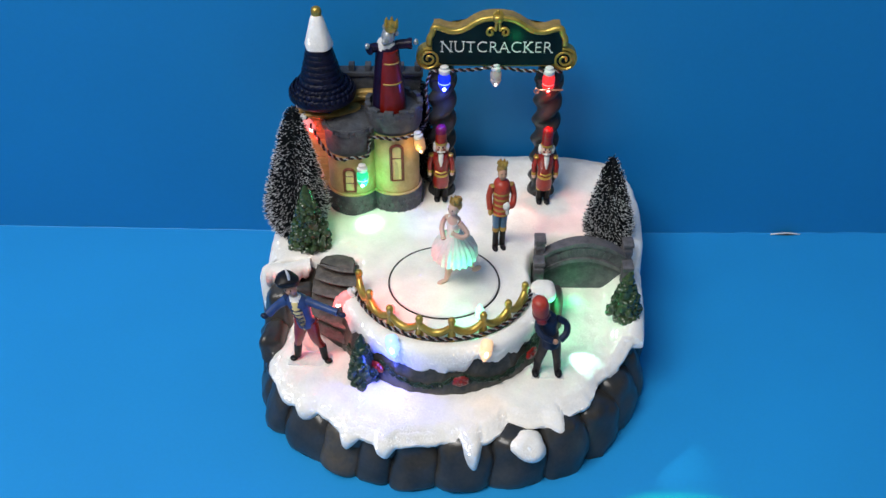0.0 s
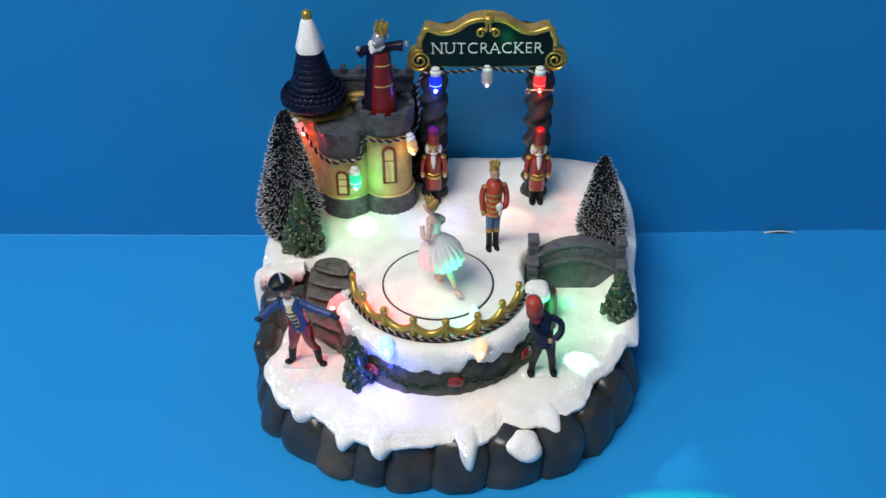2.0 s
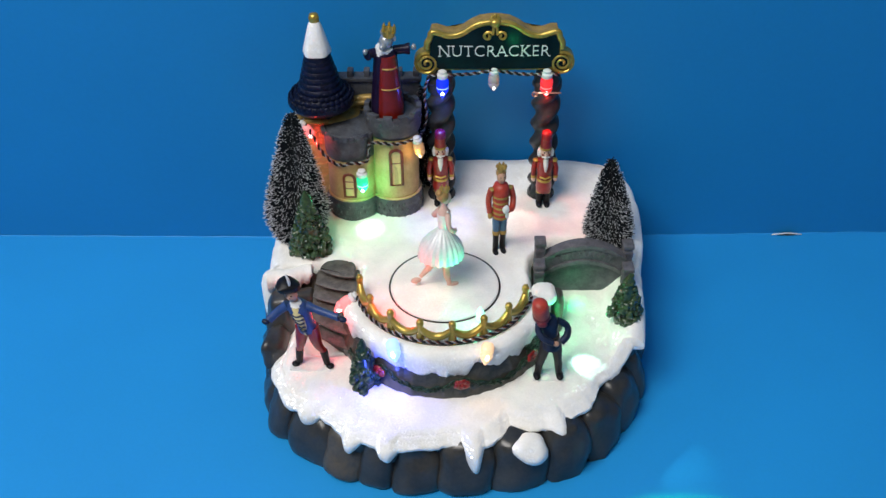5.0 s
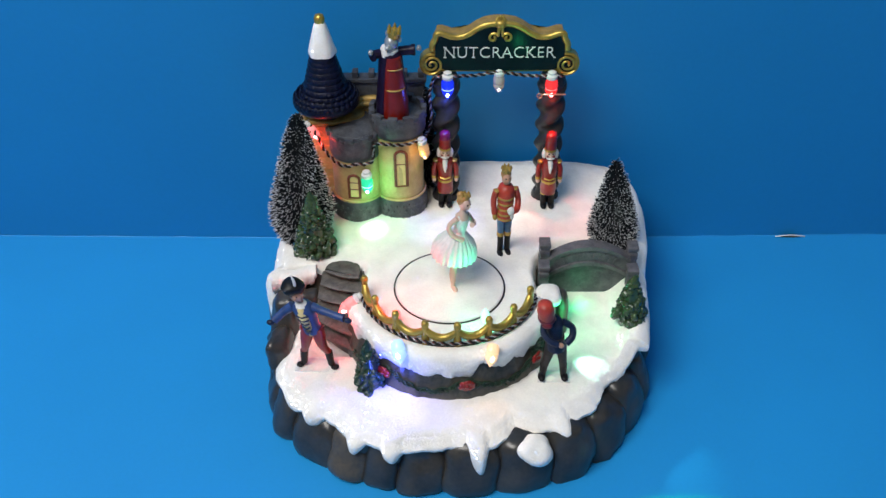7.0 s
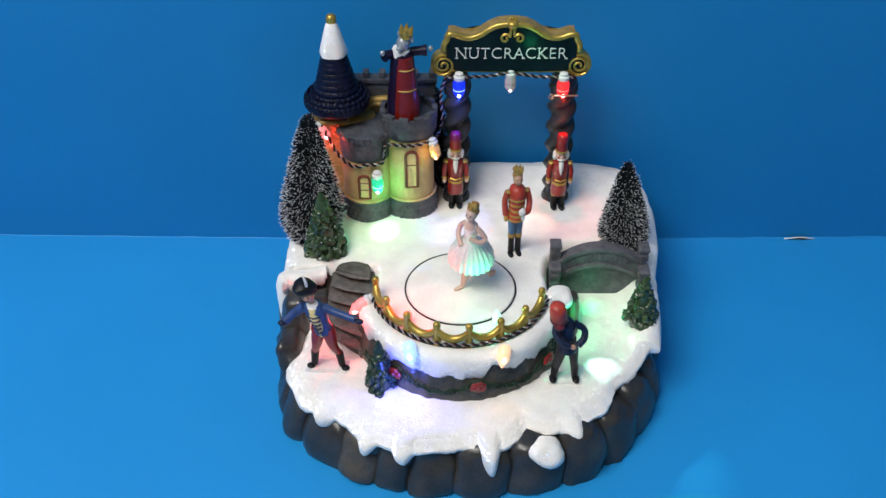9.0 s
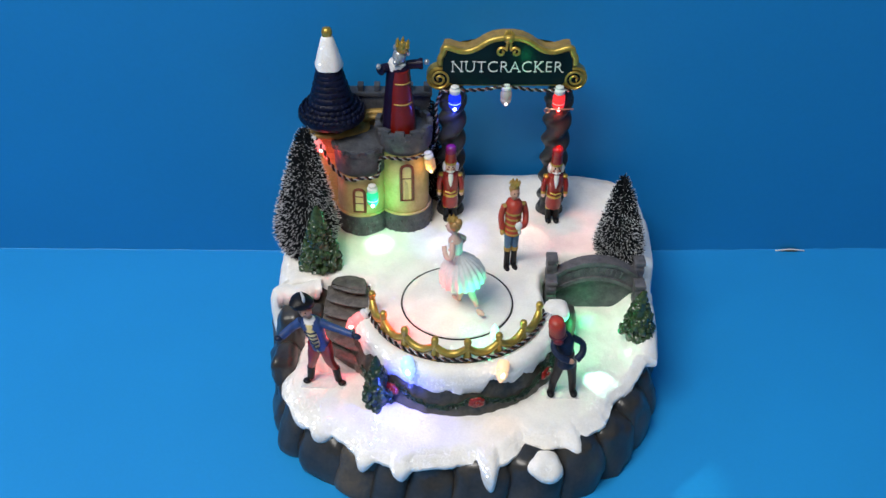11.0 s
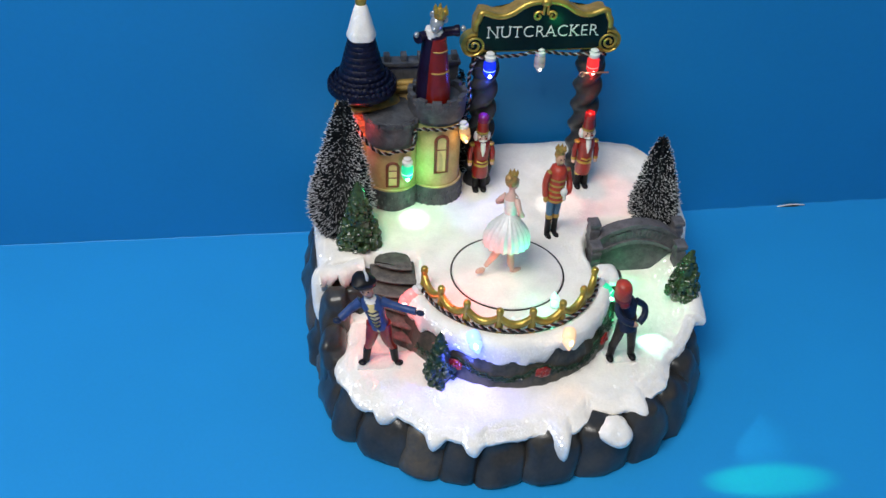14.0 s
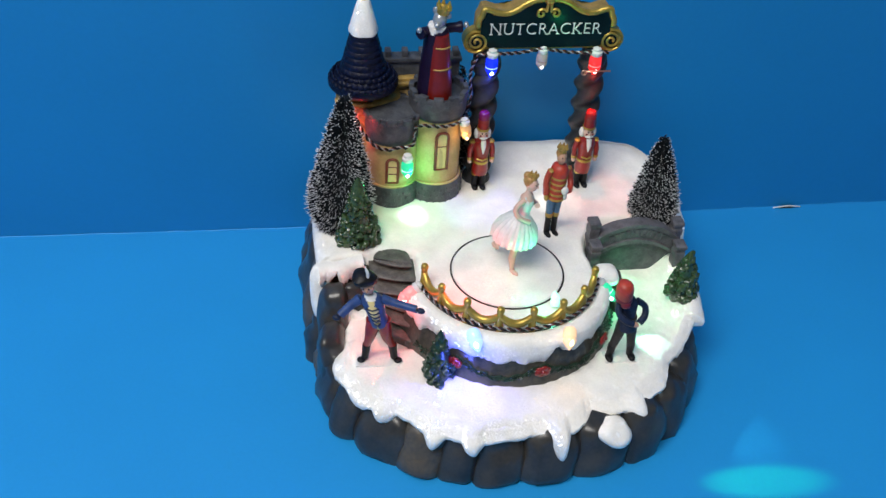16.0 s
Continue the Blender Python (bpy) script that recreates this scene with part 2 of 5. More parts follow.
def lathe(bm, profile, c=(0, 0, 0), seg=24, mi=0, m=None, ripple=None):
    """A turned body about z; profile: (radius, height) from the bottom up."""
    m = m or Matrix()
    rings = []
    for k, (r, z) in enumerate(profile):
        ring = []
        for i in range(seg):
            a = 2 * math.pi * i / seg
            rr = r * (1 + ripple(a, k)) if ripple else r
            ring.append(bm.verts.new(m @ Vector((c[0] + rr * math.cos(a), c[1] + rr * math.sin(a), c[2] + z))))
        rings.append(ring)
    for lo, hi in zip(rings, rings[1:]):
        for i in range(seg):
            bm.faces.new((lo[i], lo[(i + 1) % seg], hi[(i + 1) % seg], hi[i])).material_index = mi
    bm.faces.new(rings[0][::-1]).material_index = mi
    bm.faces.new(rings[-1]).material_index = mi


def ball(bm, c, r, mi=0, seg=12, rings=8, m=None, rough=0.0, box=1.0):
    """An ellipsoid; box under 1 makes it squarer; rough: uneven by that share."""
    r = (r, r, r) if isinstance(r, (int, float)) else r
    m = m or Matrix()

    def sq(v):
        return math.copysign(abs(v) ** box, v)
    rows = []
    for j in range(rings + 1):
        p = -math.pi / 2 + math.pi * j / rings
        row = []
        for i in range(1 if j in (0, rings) else seg):
            a = 2 * math.pi * i / seg
            v = Vector((r[0] * sq(math.cos(p)) * sq(math.cos(a)), r[1] * sq(math.cos(p)) * sq(math.sin(a)), r[2] * sq(math.sin(p))))
            if rough:
                v *= 1 + rough * noise.noise((v + Vector(c)) * (1.3 / max(r)))
            row.append(bm.verts.new(m @ (Vector(c) + v)))
        rows.append(row)
    for j in range(rings):
        lo, hi = rows[j], rows[j + 1]
        for i in range(seg):
            k = (i + 1) % seg
            if len(lo) == 1:
                f = bm.faces.new((lo[0], hi[k], hi[i]))
            elif len(hi) == 1:
                f = bm.faces.new((lo[i], lo[k], hi[0]))
            else:
                f = bm.faces.new((lo[i], lo[k], hi[k], hi[i]))
            f.material_index = mi


def tube(bm, pts, radii, mi=0, seg=8, closed=False, flat=1.0):
    """A round bar along pts, with a radius at each."""
    pts = [Vector(p) for p in pts]
    if isinstance(radii, (int, float)):
        radii = [radii] * len(pts)
    up, rings = None, []
    for k, p in enumerate(pts):
        a = pts[(k - 1) % len(pts)] if closed or k else p
        b = pts[(k + 1) % len(pts)] if closed or k < len(pts) - 1 else p
        d = (b - a).normalized()
        if up is None:
            up = d.orthogonal().normalized()
        up = (up - d * up.dot(d)).normalized()
        side = d.cross(up)
        rings.append([bm.verts.new(p + radii[k] * (math.cos(q) * up + flat * math.sin(q) * side)) for q in (2 * math.pi * i / seg for i in range(seg))])
    pairs = list(zip(rings, rings[1:])) + ([(rings[-1], rings[0])] if closed else [])
    for lo, hi in pairs:
        for i in range(seg):
            bm.faces.new((lo[i], lo[(i + 1) % seg], hi[(i + 1) % seg], hi[i])).material_index = mi
    if not closed:
        bm.faces.new(rings[0][::-1]).material_index = mi
        bm.faces.new(rings[-1]).material_index = mi


def box(bm, c, size, mi=0, m=None, bevel=0.0):
    made = bmesh.ops.create_cube(bm, size=1.0, matrix=Matrix.Translation(c) @ (m or Matrix()) @ Matrix.Diagonal((*size, 1)))
    verts = made["verts"]
    faces = {f for v in verts for f in v.link_faces}
    for f in faces:
        f.material_index = mi
    if bevel:
        edges = list({e for v in verts for e in v.link_edges})
        bmesh.ops.bevel(bm, geom=edges, offset=bevel, segments=2, affect="EDGES", profile=0.6)


def slab(bm, outline, y0, y1, mi=0):
    """An outline in x and z, given thickness from y0 to y1."""
    a = [bm.verts.new((x, y0, z)) for x, z in outline]
    b = [bm.verts.new((x, y1, z)) for x, z in outline]
    n = len(outline)
    for i in range(n):
        bm.faces.new((a[i], a[(i + 1) % n], b[(i + 1) % n], b[i])).material_index = mi
    bmesh.ops.triangulate(bm, faces=[bm.faces.new(a), bm.faces.new(b[::-1])])


def spin(rx=0, ry=0, rz=0):
    return pose(0, 0, 0, rx, ry, rz)


def curve_points(pts, n):
    """A smooth line through pts, as n + 1 points."""
    pts = [Vector(p) for p in pts]
    ext = [2 * pts[0] - pts[1]] + pts + [2 * pts[-1] - pts[-2]]
    out = []
    for k in range(n + 1):
        u = k / n * (len(pts) - 1)
        i = min(int(u), len(pts) - 2)
        f = u - i
        a, b, c, d = ext[i:i + 4]
        out.append(0.5 * (2 * b + (c - a) * f + (2 * a - 5 * b + 4 * c - d) * f * f + (3 * b - a - 3 * c + d) * f ** 3))
    return out


def rope(name, pts, n, parent_label, radius=0.00068, pitch=0.0056):
    """A cord of a dark and a white strand wound about each other, with a brown thread."""
    line = curve_points(pts, n)
    base = line[0].copy()
    ob = thing(name, base, parent_label, "cord", "twisted cords")
    for label, mat, shift, r in (("black strand", BLACK, 0, 1.15), ("white strand", SILVER, math.pi, 0.60), ("brown strand", BROWN, math.pi / 2, 0.5)):
        bm, way, s = bmesh.new(), [], 0.0
        for k, p in enumerate(line):
            if k:
                s += (p - line[k - 1]).length
            d = (line[min(k + 1, n)] - line[max(k - 1, 0)]).normalized()
            u = d.cross(Vector((0.03, 0.2, 1))).normalized()
            v = d.cross(u)
            a = 2 * math.pi * s / pitch + shift
            way.append(p - base + radius * (math.cos(a) * u + math.sin(a) * v))
        tube(bm, way, radius * r, seg=6)
        part("strand", bm, mat, ob, label)
    return ob


# ---- room ----
WALL_Y = 0.1575
bm = bmesh.new()
box(bm, (0, -0.4995, -0.012), (2.4, 1.399, 0.024), bevel=0.001)
tagged(new("table_top", finish("table_top", bm, BLUE_CARD)), "smooth bright blue card covering the table top", "table", kind="structure")


def backdrop(x):
    """Front of the backdrop, which bows slightly forward behind the display."""
    return WALL_Y + 0.017 * max(0.0, -x - 0.12) + 0.011 * max(0.0, x - 0.13)


bm = bmesh.new()
plan = [(x, backdrop(x) + 0.002) for x in (-1.6, -0.6, -0.3, -0.16, -0.06, 0.06, 0.16, 0.3, 0.6, 1.6)]
plan += [(1.6, WALL_Y + 0.060), (-1.6, WALL_Y + 0.060)]
low, top = [bm.verts.new((x, y, -0.76)) for x, y in plan], [bm.verts.new((x, y, 2.0)) for x, y in plan]
for i in range(len(plan)):
    bm.faces.new((low[i], low[(i + 1) % len(plan)], top[(i + 1) % len(plan)], top[i]))
bm.faces.new(low[::-1])
bm.faces.new(top)
tagged(new("wall_north", finish("wall_north", bm, BLUE_WALL)), "plain deep blue backdrop wall behind the table", "wall", kind="structure")
for name, c, s in (("wall_south", (0, -2.4, 0.62), (3.2, 0.04, 2.76)), ("wall_west", (-1.62, -1.1, 0.62), (0.04, 2.64, 2.76)), ("wall_east", (1.62, -1.1, 0.62), (0.04, 2.64, 2.76)),
                   ("floor", (0, -1.1, -0.78), (3.2, 2.64, 0.04)), ("ceiling", (0, -1.1, 2.02), (3.2, 2.64, 0.04))):
    bm = bmesh.new()
    box(bm, c, s)
    tagged(new(name, finish(name, bm, ROOM)), "plain painted " + name.split("_")[0] + " of the room", name.split("_")[0], kind="structure")

# ---- the display base: terrain ----
CX, CY = 0.001, 0.004
UP, LOW = 0.080, 0.047


def rim_shape(k):
    """The base's edge seen from above, k from 0 to 1 round it; wider towards the back."""
    c, s = math.cos(2 * math.pi * k), math.sin(2 * math.pi * k)
    q = 2 / 2.25 if s < 0 else 2 / 6.5
    y = -0.012 + (0.0930 if s < 0 else 0.1645) * math.copysign(abs(s) ** q, s)
    return 0.0075 + (0.1270 if c > 0 else 0.1290) * (1 + (0.80 if c > 0 else 0.20) * y) * math.copysign(abs(c) ** q, c), y


shape = np.array([rim_shape(k / 6000) for k in range(6000)])
turns = np.unwrap(np.arctan2(shape[:, 1] - CY, shape[:, 0] - CX))
reach_of = np.hypot(shape[:, 1] - CY, shape[:, 0] - CX)
order_of = np.argsort(turns % (2 * math.pi))
TURN_TABLE, REACH_TABLE = (turns % (2 * math.pi))[order_of], reach_of[order_of]


DENSE = np.interp(np.arange(7201) * (2 * math.pi / 7200), TURN_TABLE, REACH_TABLE, period=2 * math.pi).tolist()


def reach(a):
    u = (a % (2 * math.pi)) * (7200 / (2 * math.pi))
    k = int(u)
    return DENSE[k] + (DENSE[min(k + 1, 7200)] - DENSE[k]) * (u - k)


def outline(a):
    """The base's edge in the direction a from the stage."""
    r = reach(a)
    return Vector((CX + r * math.cos(a), CY + r * math.sin(a), 0))


GRID, STEP_M = 340, 0.001
gx = np.arange(GRID) * STEP_M - 0.165
gy = np.arange(GRID) * STEP_M - 0.165
X, Y = np.meshgrid(gx, gy, indexing="ij")
rho = np.hypot(X - CX, Y - CY)
high = np.where((rho < 0.0605) | (Y > np.interp(X, [-0.20, -0.125, -0.105, -0.092, -0.088, -0.060, -0.058, 0.056, 0.0595, 0.0615, 0.073, 0.116, 0.120, 0.2],
                                                 [0.012, 0.012, 0.020, 0.022, 0.026, 0.023, -0.008, -0.008, -0.004, 0.026, 0.048, 0.048, -0.030, -0.030])), 1.0, 0.0)
level = LOW + (UP - LOW) * high
bank = 0.0475 + 0.0155 * np.clip((X - 0.111) / 0.013, 0, 1) * np.clip((Y + 0.058) / 0.05, 0, 1)
level = np.where((X > 0.072) & (X < 0.117) & (Y <= 0.047), 0.0465 + np.clip((Y + 0.03) * 0.04, 0, 0.0025), level)
level = np.where((X > -0.090) & (X < -0.056) & (Y > -0.026) & (Y < 0.024) & (rho > 0.0605), 0.0365 + (UP - LOW) * np.clip((Y + 0.026) / 0.053, 0, 1), level)
level = np.where((X > 0.111) & (Y > -0.055) & (Y <= 0.047), bank, level)
level = np.where((Y < -0.055) & (high < 0.5), LOW - 0.10 * (-0.055 - Y), level)
level = level + 0.0055 * np.clip((Y - 0.110) / 0.028, 0, 1)
for _ in range(3):
    padded = np.pad(level, 2, mode="edge")
    level = sum(padded[i:i + GRID, j:j + GRID] for i in range(5) for j in range(5)) / 25


def ground(x, y):
    """Height of the snow at x, y."""
    u, v = (x - gx[0]) / STEP_M, (y - gy[0]) / STEP_M
    i, j = int(u), int(v)
    f, g = u - i, v - j
    z = (level[i, j] * (1 - f) + level[i + 1, j] * f) * (1 - g) + (level[i, j + 1] * (1 - f) + level[i + 1, j + 1] * f) * g
    d = math.hypot(x - CX, y - CY)
    lump = 0.0012 * noise.noise((x * 40, y * 40, 0.3)) + 0.0005 * noise.noise((x * 150, y * 150, 1.7))
    return z + lump * min(1, max(0, (d - 0.045) / 0.012))


base = thing("display_base", (0, 0, 0), "snow-covered resin base with dark rock sides on blue card", "ornament base")


# how far the snow reaches over the front rocks: direction in degrees, metres from the stage
SNOW_EDGE = {169: 0.2, 175: 0.119, 178: 0.109, 186: 0.105, 193: 0.109, 199: 0.1175, 211: 0.1265, 217: 0.1190, 225: 0.1100, 232: 0.1095, 238: 0.1115, 244: 0.1090, 249: 0.1090, 254: 0.1065,
             258: 0.1045, 272: 0.0990, 278: 0.1010, 285: 0.1030, 290: 0.1000, 295: 0.0945, 303: 0.1050, 308: 0.1095, 315: 0.1125, 322: 0.1155, 331: 0.1115, 338: 0.1170, 347: 0.1260}
# the long tongues of the front edge: direction, half width in degrees, length
TONGUES = ((214, 4.0, 0.004), (222, 2.4, 0.007), (239, 2.4, 0.008), (251, 2.6, 0.008), (279.7, 2.7, 0.0165), (309, 2.3, 0.011), (173, 2.4, 0.016))
EDGE_TABLE = np.interp(np.arange(361), list(SNOW_EDGE), list(SNOW_EDGE.values()), left=1.0, right=1.0).tolist()


def tongue(d):
    """Length of the long snow tongue in the direction d, in degrees."""
    return max(size * max(0.0, 1 - ((d - at) / (1.5 * half)) ** 2) ** 1.5 for at, half, size in TONGUES)


def snow_share(a):
    """How far out the snow reaches, as a share of the base's radius: it draws back unevenly along the front."""
    d = math.degrees(a) % 360
    k = int(d)
    edge = EDGE_TABLE[k] + (EDGE_TABLE[k + 1] - EDGE_TABLE[k]) * (d - k)
    long = tongue(d)
    edge += 0.55 * long
    edge += 0.0009 * noise.noise((a * 20.0, 1.3, 0))
    cap = 0.985 - 0.030 * min(1, max(0, (-math.cos(a) - 0.55) / 0.25))
    return min(cap + 2.6 * long, edge / reach(a))


def snow_height(x, y):
    a = math.atan2(y - CY, x - CX)
    s = math.hypot(x - CX, y - CY) / (reach(a) * snow_share(a))
    t = max(0.0, (s - 0.91) / 0.09)
    return ground(x, y) - 0.0050 * min(t, 1.0) ** 2, s


verts, index, faces_snow, faces_rock = [], {}, [], []
for i in range(20, 320):
    for j in range(40, 335):
        z, s = snow_height(float(gx[i]), float(gy[j]))
        if s <= 1.0:
            index[i, j] = len(verts)
            verts.append((float(gx[i]), float(gy[j]), z))
for (i, j), n in index.items():
    q = [index.get(k) for k in ((i, j), (i + 1, j), (i + 1, j + 1), (i, j + 1))]
    if None in q:
        continue
    p = np.array([verts[k] for k in q])
    nrm = np.cross(p[2] - p[0], p[3] - p[1])
    steep = abs(nrm[2]) / (np.linalg.norm(nrm) + 1e-12)
    mx, my, mz = p.mean(axis=0)
    bare = steep < 0.60 + 0.30 * noise.noise((mx * 90, my * 90, 4.0)) and mz < 0.072 + 0.006 * noise.noise((mx * 130, my * 130, 9.0))
    bare = bare and mx < 0.084 and (my > -0.03 or math.hypot(mx - CX, my - CY) < 0.085)
    (faces_rock if bare else faces_snow).append(q)
for name, faces, mat, label in (("snow_cover", faces_snow, SNOW, "white glitter snow"), ("rock_face", faces_rock, ROCK_BROWN, "bare brown-grey rock face")):
    used = sorted({n for q in faces for n in q})
    order = {n: m for m, n in enumerate(used)}
    me = bpy.data.meshes.new(name)
    me.from_pydata([verts[n] for n in used], [], [[order[n] for n in q] for q in faces])
    me.materials.append(mat)
    me.shade_smooth()
    ob = new(name, me)
    ob.parent = base
    tagged(ob, label)


def drips(name, way, outward, depth, thick, mat, label, closed, curl=0.0):
    """A lip of snow along an edge, hanging in uneven tongues: way(u) the edge, outward(u) its normal, depth(u) how far it hangs."""
    n = 900
    bm, rows = bmesh.new(), []
    for i in range(n + (0 if closed else 1)):
        u = i / n
        p, o, d = way(u), outward(u), depth(u)
        ring = []
        for f, out in ((0.0, -1.6), (0.0, -0.9), (0.0, -0.3), (0.02, 0.45), (0.22, 0.95), (0.5, 1.0), (0.78, 0.9), (0.94, 0.6), (1.0, 0.0), (0.9, -0.8)):
            back = max(0.0, -out * thick)
            lift = (curl if f < 0.5 else 0.0) * (1 - (1 - min(1, back / 0.0104)) ** 2) + (0.0005 if -1.5 < out < 0.3 and f < 0.5 else -0.0005 if f < 0.5 and out < -1.5 else 0)
            ring.append(bm.verts.new(p + o * thick * out * (0.75 + 0.25 * min(1, d / 0.01)) + Vector((0, 0, -d * max(f, 0) + lift))))
        rows.append(ring)
    for i in range(n):
        lo, hi = rows[i], rows[(i + 1) % len(rows)]
        for k in range(len(lo) - 1):
            bm.faces.new((lo[k], lo[k + 1], hi[k + 1], hi[k]))
    return part(name, bm, mat, base, label)


def tongues(u, period, seed):
    """Uneven icicle lengths, 0 to 1."""
    x = u * period
    v = 0.5 + 0.9 * noise.noise((x, seed, 0)) + 0.45 * noise.noise((x * 2.7, seed, 5))
    return min(1, max(0, v))


def rim_at(u):
    a = 2 * math.pi * u
    r = reach(a) * snow_share(a)
    x, y = CX + r * math.cos(a), CY + r * math.sin(a)
    return Vector((x, y, ground(x, y) - 0.0050))


def rim_out(u):
    a = 2 * math.pi * u
    t = outline(a + 0.02) - outline(a - 0.02)
    return Vector((t.y, -t.x, 0)).normalized()


def rim_depth(u):
    z = rim_at(u).z
    d = 360 * u
    if 203 < d < 336:
        return 0.0036 + 0.8 * tongue(d) + 0.0024 * tongues(u, 70, 7.0)
    return 0.004 + tongue(d) + (0.46 * max(0.0, z - 0.010)) * tongues(u, 34, 2.0) ** 2.2 + 0.003 * tongues(u, 90, 7.0)


drips("snow_lip", rim_at, rim_out, rim_depth, 0.0034, SNOW, "snow hanging over the rock edge in tongues", True, 0.005)

# rocks round the foot of the base
rng = random.Random(4)
u = 0.0
while u < 0.999:
    wide = rng.uniform(0.017, 0.035)
    a = 2 * math.pi * u
    speed = (outline(a + 0.02) - outline(a - 0.02)).length / 0.04 * 2 * math.pi
    du = wide / max(speed, 0.2)
    mid = u + du / 2
    p, o = outline(2 * math.pi * mid), rim_out(mid)
    top = min(ground(CX + (p.x - CX) * f, CY + (p.y - CY) * f) for f in (0.78, 0.84, 0.90, 0.95))
    hgt = top + rng.uniform(-0.010, -0.004)
    bm = bmesh.new()
    m = Matrix.Translation(p - o * (rng.uniform(0.0105, 0.0125) - (0.0045 if p.x < -0.09 and p.y > 0.008 else 0.0))) @ Matrix.Rotation(math.atan2(o.y, o.x), 4, "Z") @ spin(0, -rng.uniform(3, 9), 0)
    ball(bm, (0, 0, 0.0), (rng.uniform(0.0135, 0.0155), wide * 0.57, hgt * 0.64), m=m @ Matrix.Translation((0, 0, hgt * 0.38)), seg=24, rings=18, rough=0.24, box=0.78)
    for v in bm.verts:
        v.co.z = max(v.co.z, 0.0)
        v.co += o * (0.0036 * noise.noise(v.co * 62) + 0.0011 * noise.noise(v.co * 190))
        v.co.z = max(v.co.z, 0.0)
    part("rock", bm, ROCK if rng.random() < 0.85 else ROCK_BROWN, base)
    u += du
# tall rocks on the side below the cliff
for c, r in (((-0.1100, 0.0030, 0.0300), (0.0110, 0.0140, 0.0420)), ((-0.1130, -0.0160, 0.0220), (0.0092, 0.0140, 0.0300)), ((-0.0980, 0.0130, 0.0400), (0.0110, 0.0060, 0.0310))):
    bm = bmesh.new()
    ball(bm, c, r, seg=28, rings=20, rough=0.35, box=0.62)
    for v in bm.verts:
        v.co += Vector((0.0018, 0.0018, 0)) * noise.noise(v.co * 110)
        v.co.z = max(v.co.z, 0.0)
    part("rock", bm, ROCK, base)
bm = bmesh.new()
ball(bm, (0.0770, 0.0040, 0.0560), (0.0038, 0.0130, 0.0150), seg=24, rings=18, rough=0.25, box=0.8)
part("rock", bm, ROCK_BROWN, base)
# the solid body behind the rocks
bm = bmesh.new()
n = 160
low = [bm.verts.new(outline(2 * math.pi * i / n) * 0.94 + Vector((0, 0, 0.0))) for i in range(n)]
high_ring = [bm.verts.new(Vector((rim_at(i / n).x * 0.985, rim_at(i / n).y * 0.985, rim_at(i / n).z - 0.003))) for i in range(n)]
for i in range(n):
    bm.faces.new((low[i], low[(i + 1) % n], high_ring[(i + 1) % n], high_ring[i]))
part("core", bm, ROCK, base)
bm = bmesh.new()
ball(bm, (0, 0, 0.0), (0.0122, 0.0100, 0.0085), seg=24, rings=14, rough=0.30)
bm.transform(Matrix.Translation((0.0535, -0.0960, 0.0305)))
part("snow_cap", bm, SNOW, base, "round snow cap on a front rock")

# stage disc, and a black ring that paints the shaded slot round it
bm = bmesh.new()
lathe(bm, [(0.0358, -0.002), (0.0358, 0.0001), (0.0352, 0.0006), (0.001, 0.0008)], (0.001, 0.001, UP + 0.0004), seg=96)
stage = solid("stage_disc", bm, SNOW, (0, 0, 0), "round white turning stage set flush in the snow", "stage")
bm = bmesh.new()
tube(bm, [(0.001 + 0.0351 * math.cos(q), 0.001 + 0.0351 * math.sin(q), UP + 0.0005) for q in (2 * math.pi * i / 96 for i in range(96))], 0.0006, seg=6, closed=True)
part("edge_ring", bm, WHITEP, stage, "smooth white edge of the turning stage")
bm = bmesh.new()
tube(bm, [(0.001 + 0.0364 * math.cos(q), 0.001 + 0.0364 * math.sin(q), UP + 0.0004) for q in (2 * math.pi * i / 96 for i in range(96))], 0.0006, seg=6, closed=True)
part("slot", bm, SLOT, base, "black ring drawn for the shaded gap round the stage")

# terrace wall with its snow lip
A0, A1 = radians(192), radians(352)


def arc(u, r, z):
    a = A0 + (A1 - A0) * u
    return Vector((CX + r * math.cos(a), CY + r * math.sin(a), z))


bm, n = bmesh.new(), 120
rows = []
for i in range(n + 1):
    u = i / n
    w = 0.0012 * noise.noise((u * 30, 0, 0))
    rows.append([bm.verts.new(arc(u, r + w, z)) for r, z in ((0.056, 0.0785), (0.0605, 0.0785), (0.0635, 0.070), (0.068, 0.060), (0.0715, 0.051), (0.073, 0.043), (0.060, 0.043))])
for lo, hi in zip(rows, rows[1:]):
    for k in range(6):
        bm.faces.new((lo[k], lo[k + 1], hi[k + 1], hi[k]))
part("terrace_wall", bm, material("terrace_stone_paint", (0.105, 0.092, 0.072), rough=0.28, scale=90, bump=0.9, fine=500, second=(0.026, 0.031, 0.027)), base, "curved grey-brown stone terrace wall")
drips("terrace_snow", lambda u: arc(u, 0.0615 + 0.003, 0.0785), lambda u: (arc(u, 1, 0) - arc(u, 0, 0)).normalized() + Vector((0, 0, 0)),
      lambda u: 0.009 + 0.012 * tongues(u, 9, 3.0) + 0.004 * tongues(u, 26, 9.0), 0.0045, SNOW, "thick snow hanging over the terrace wall", False)

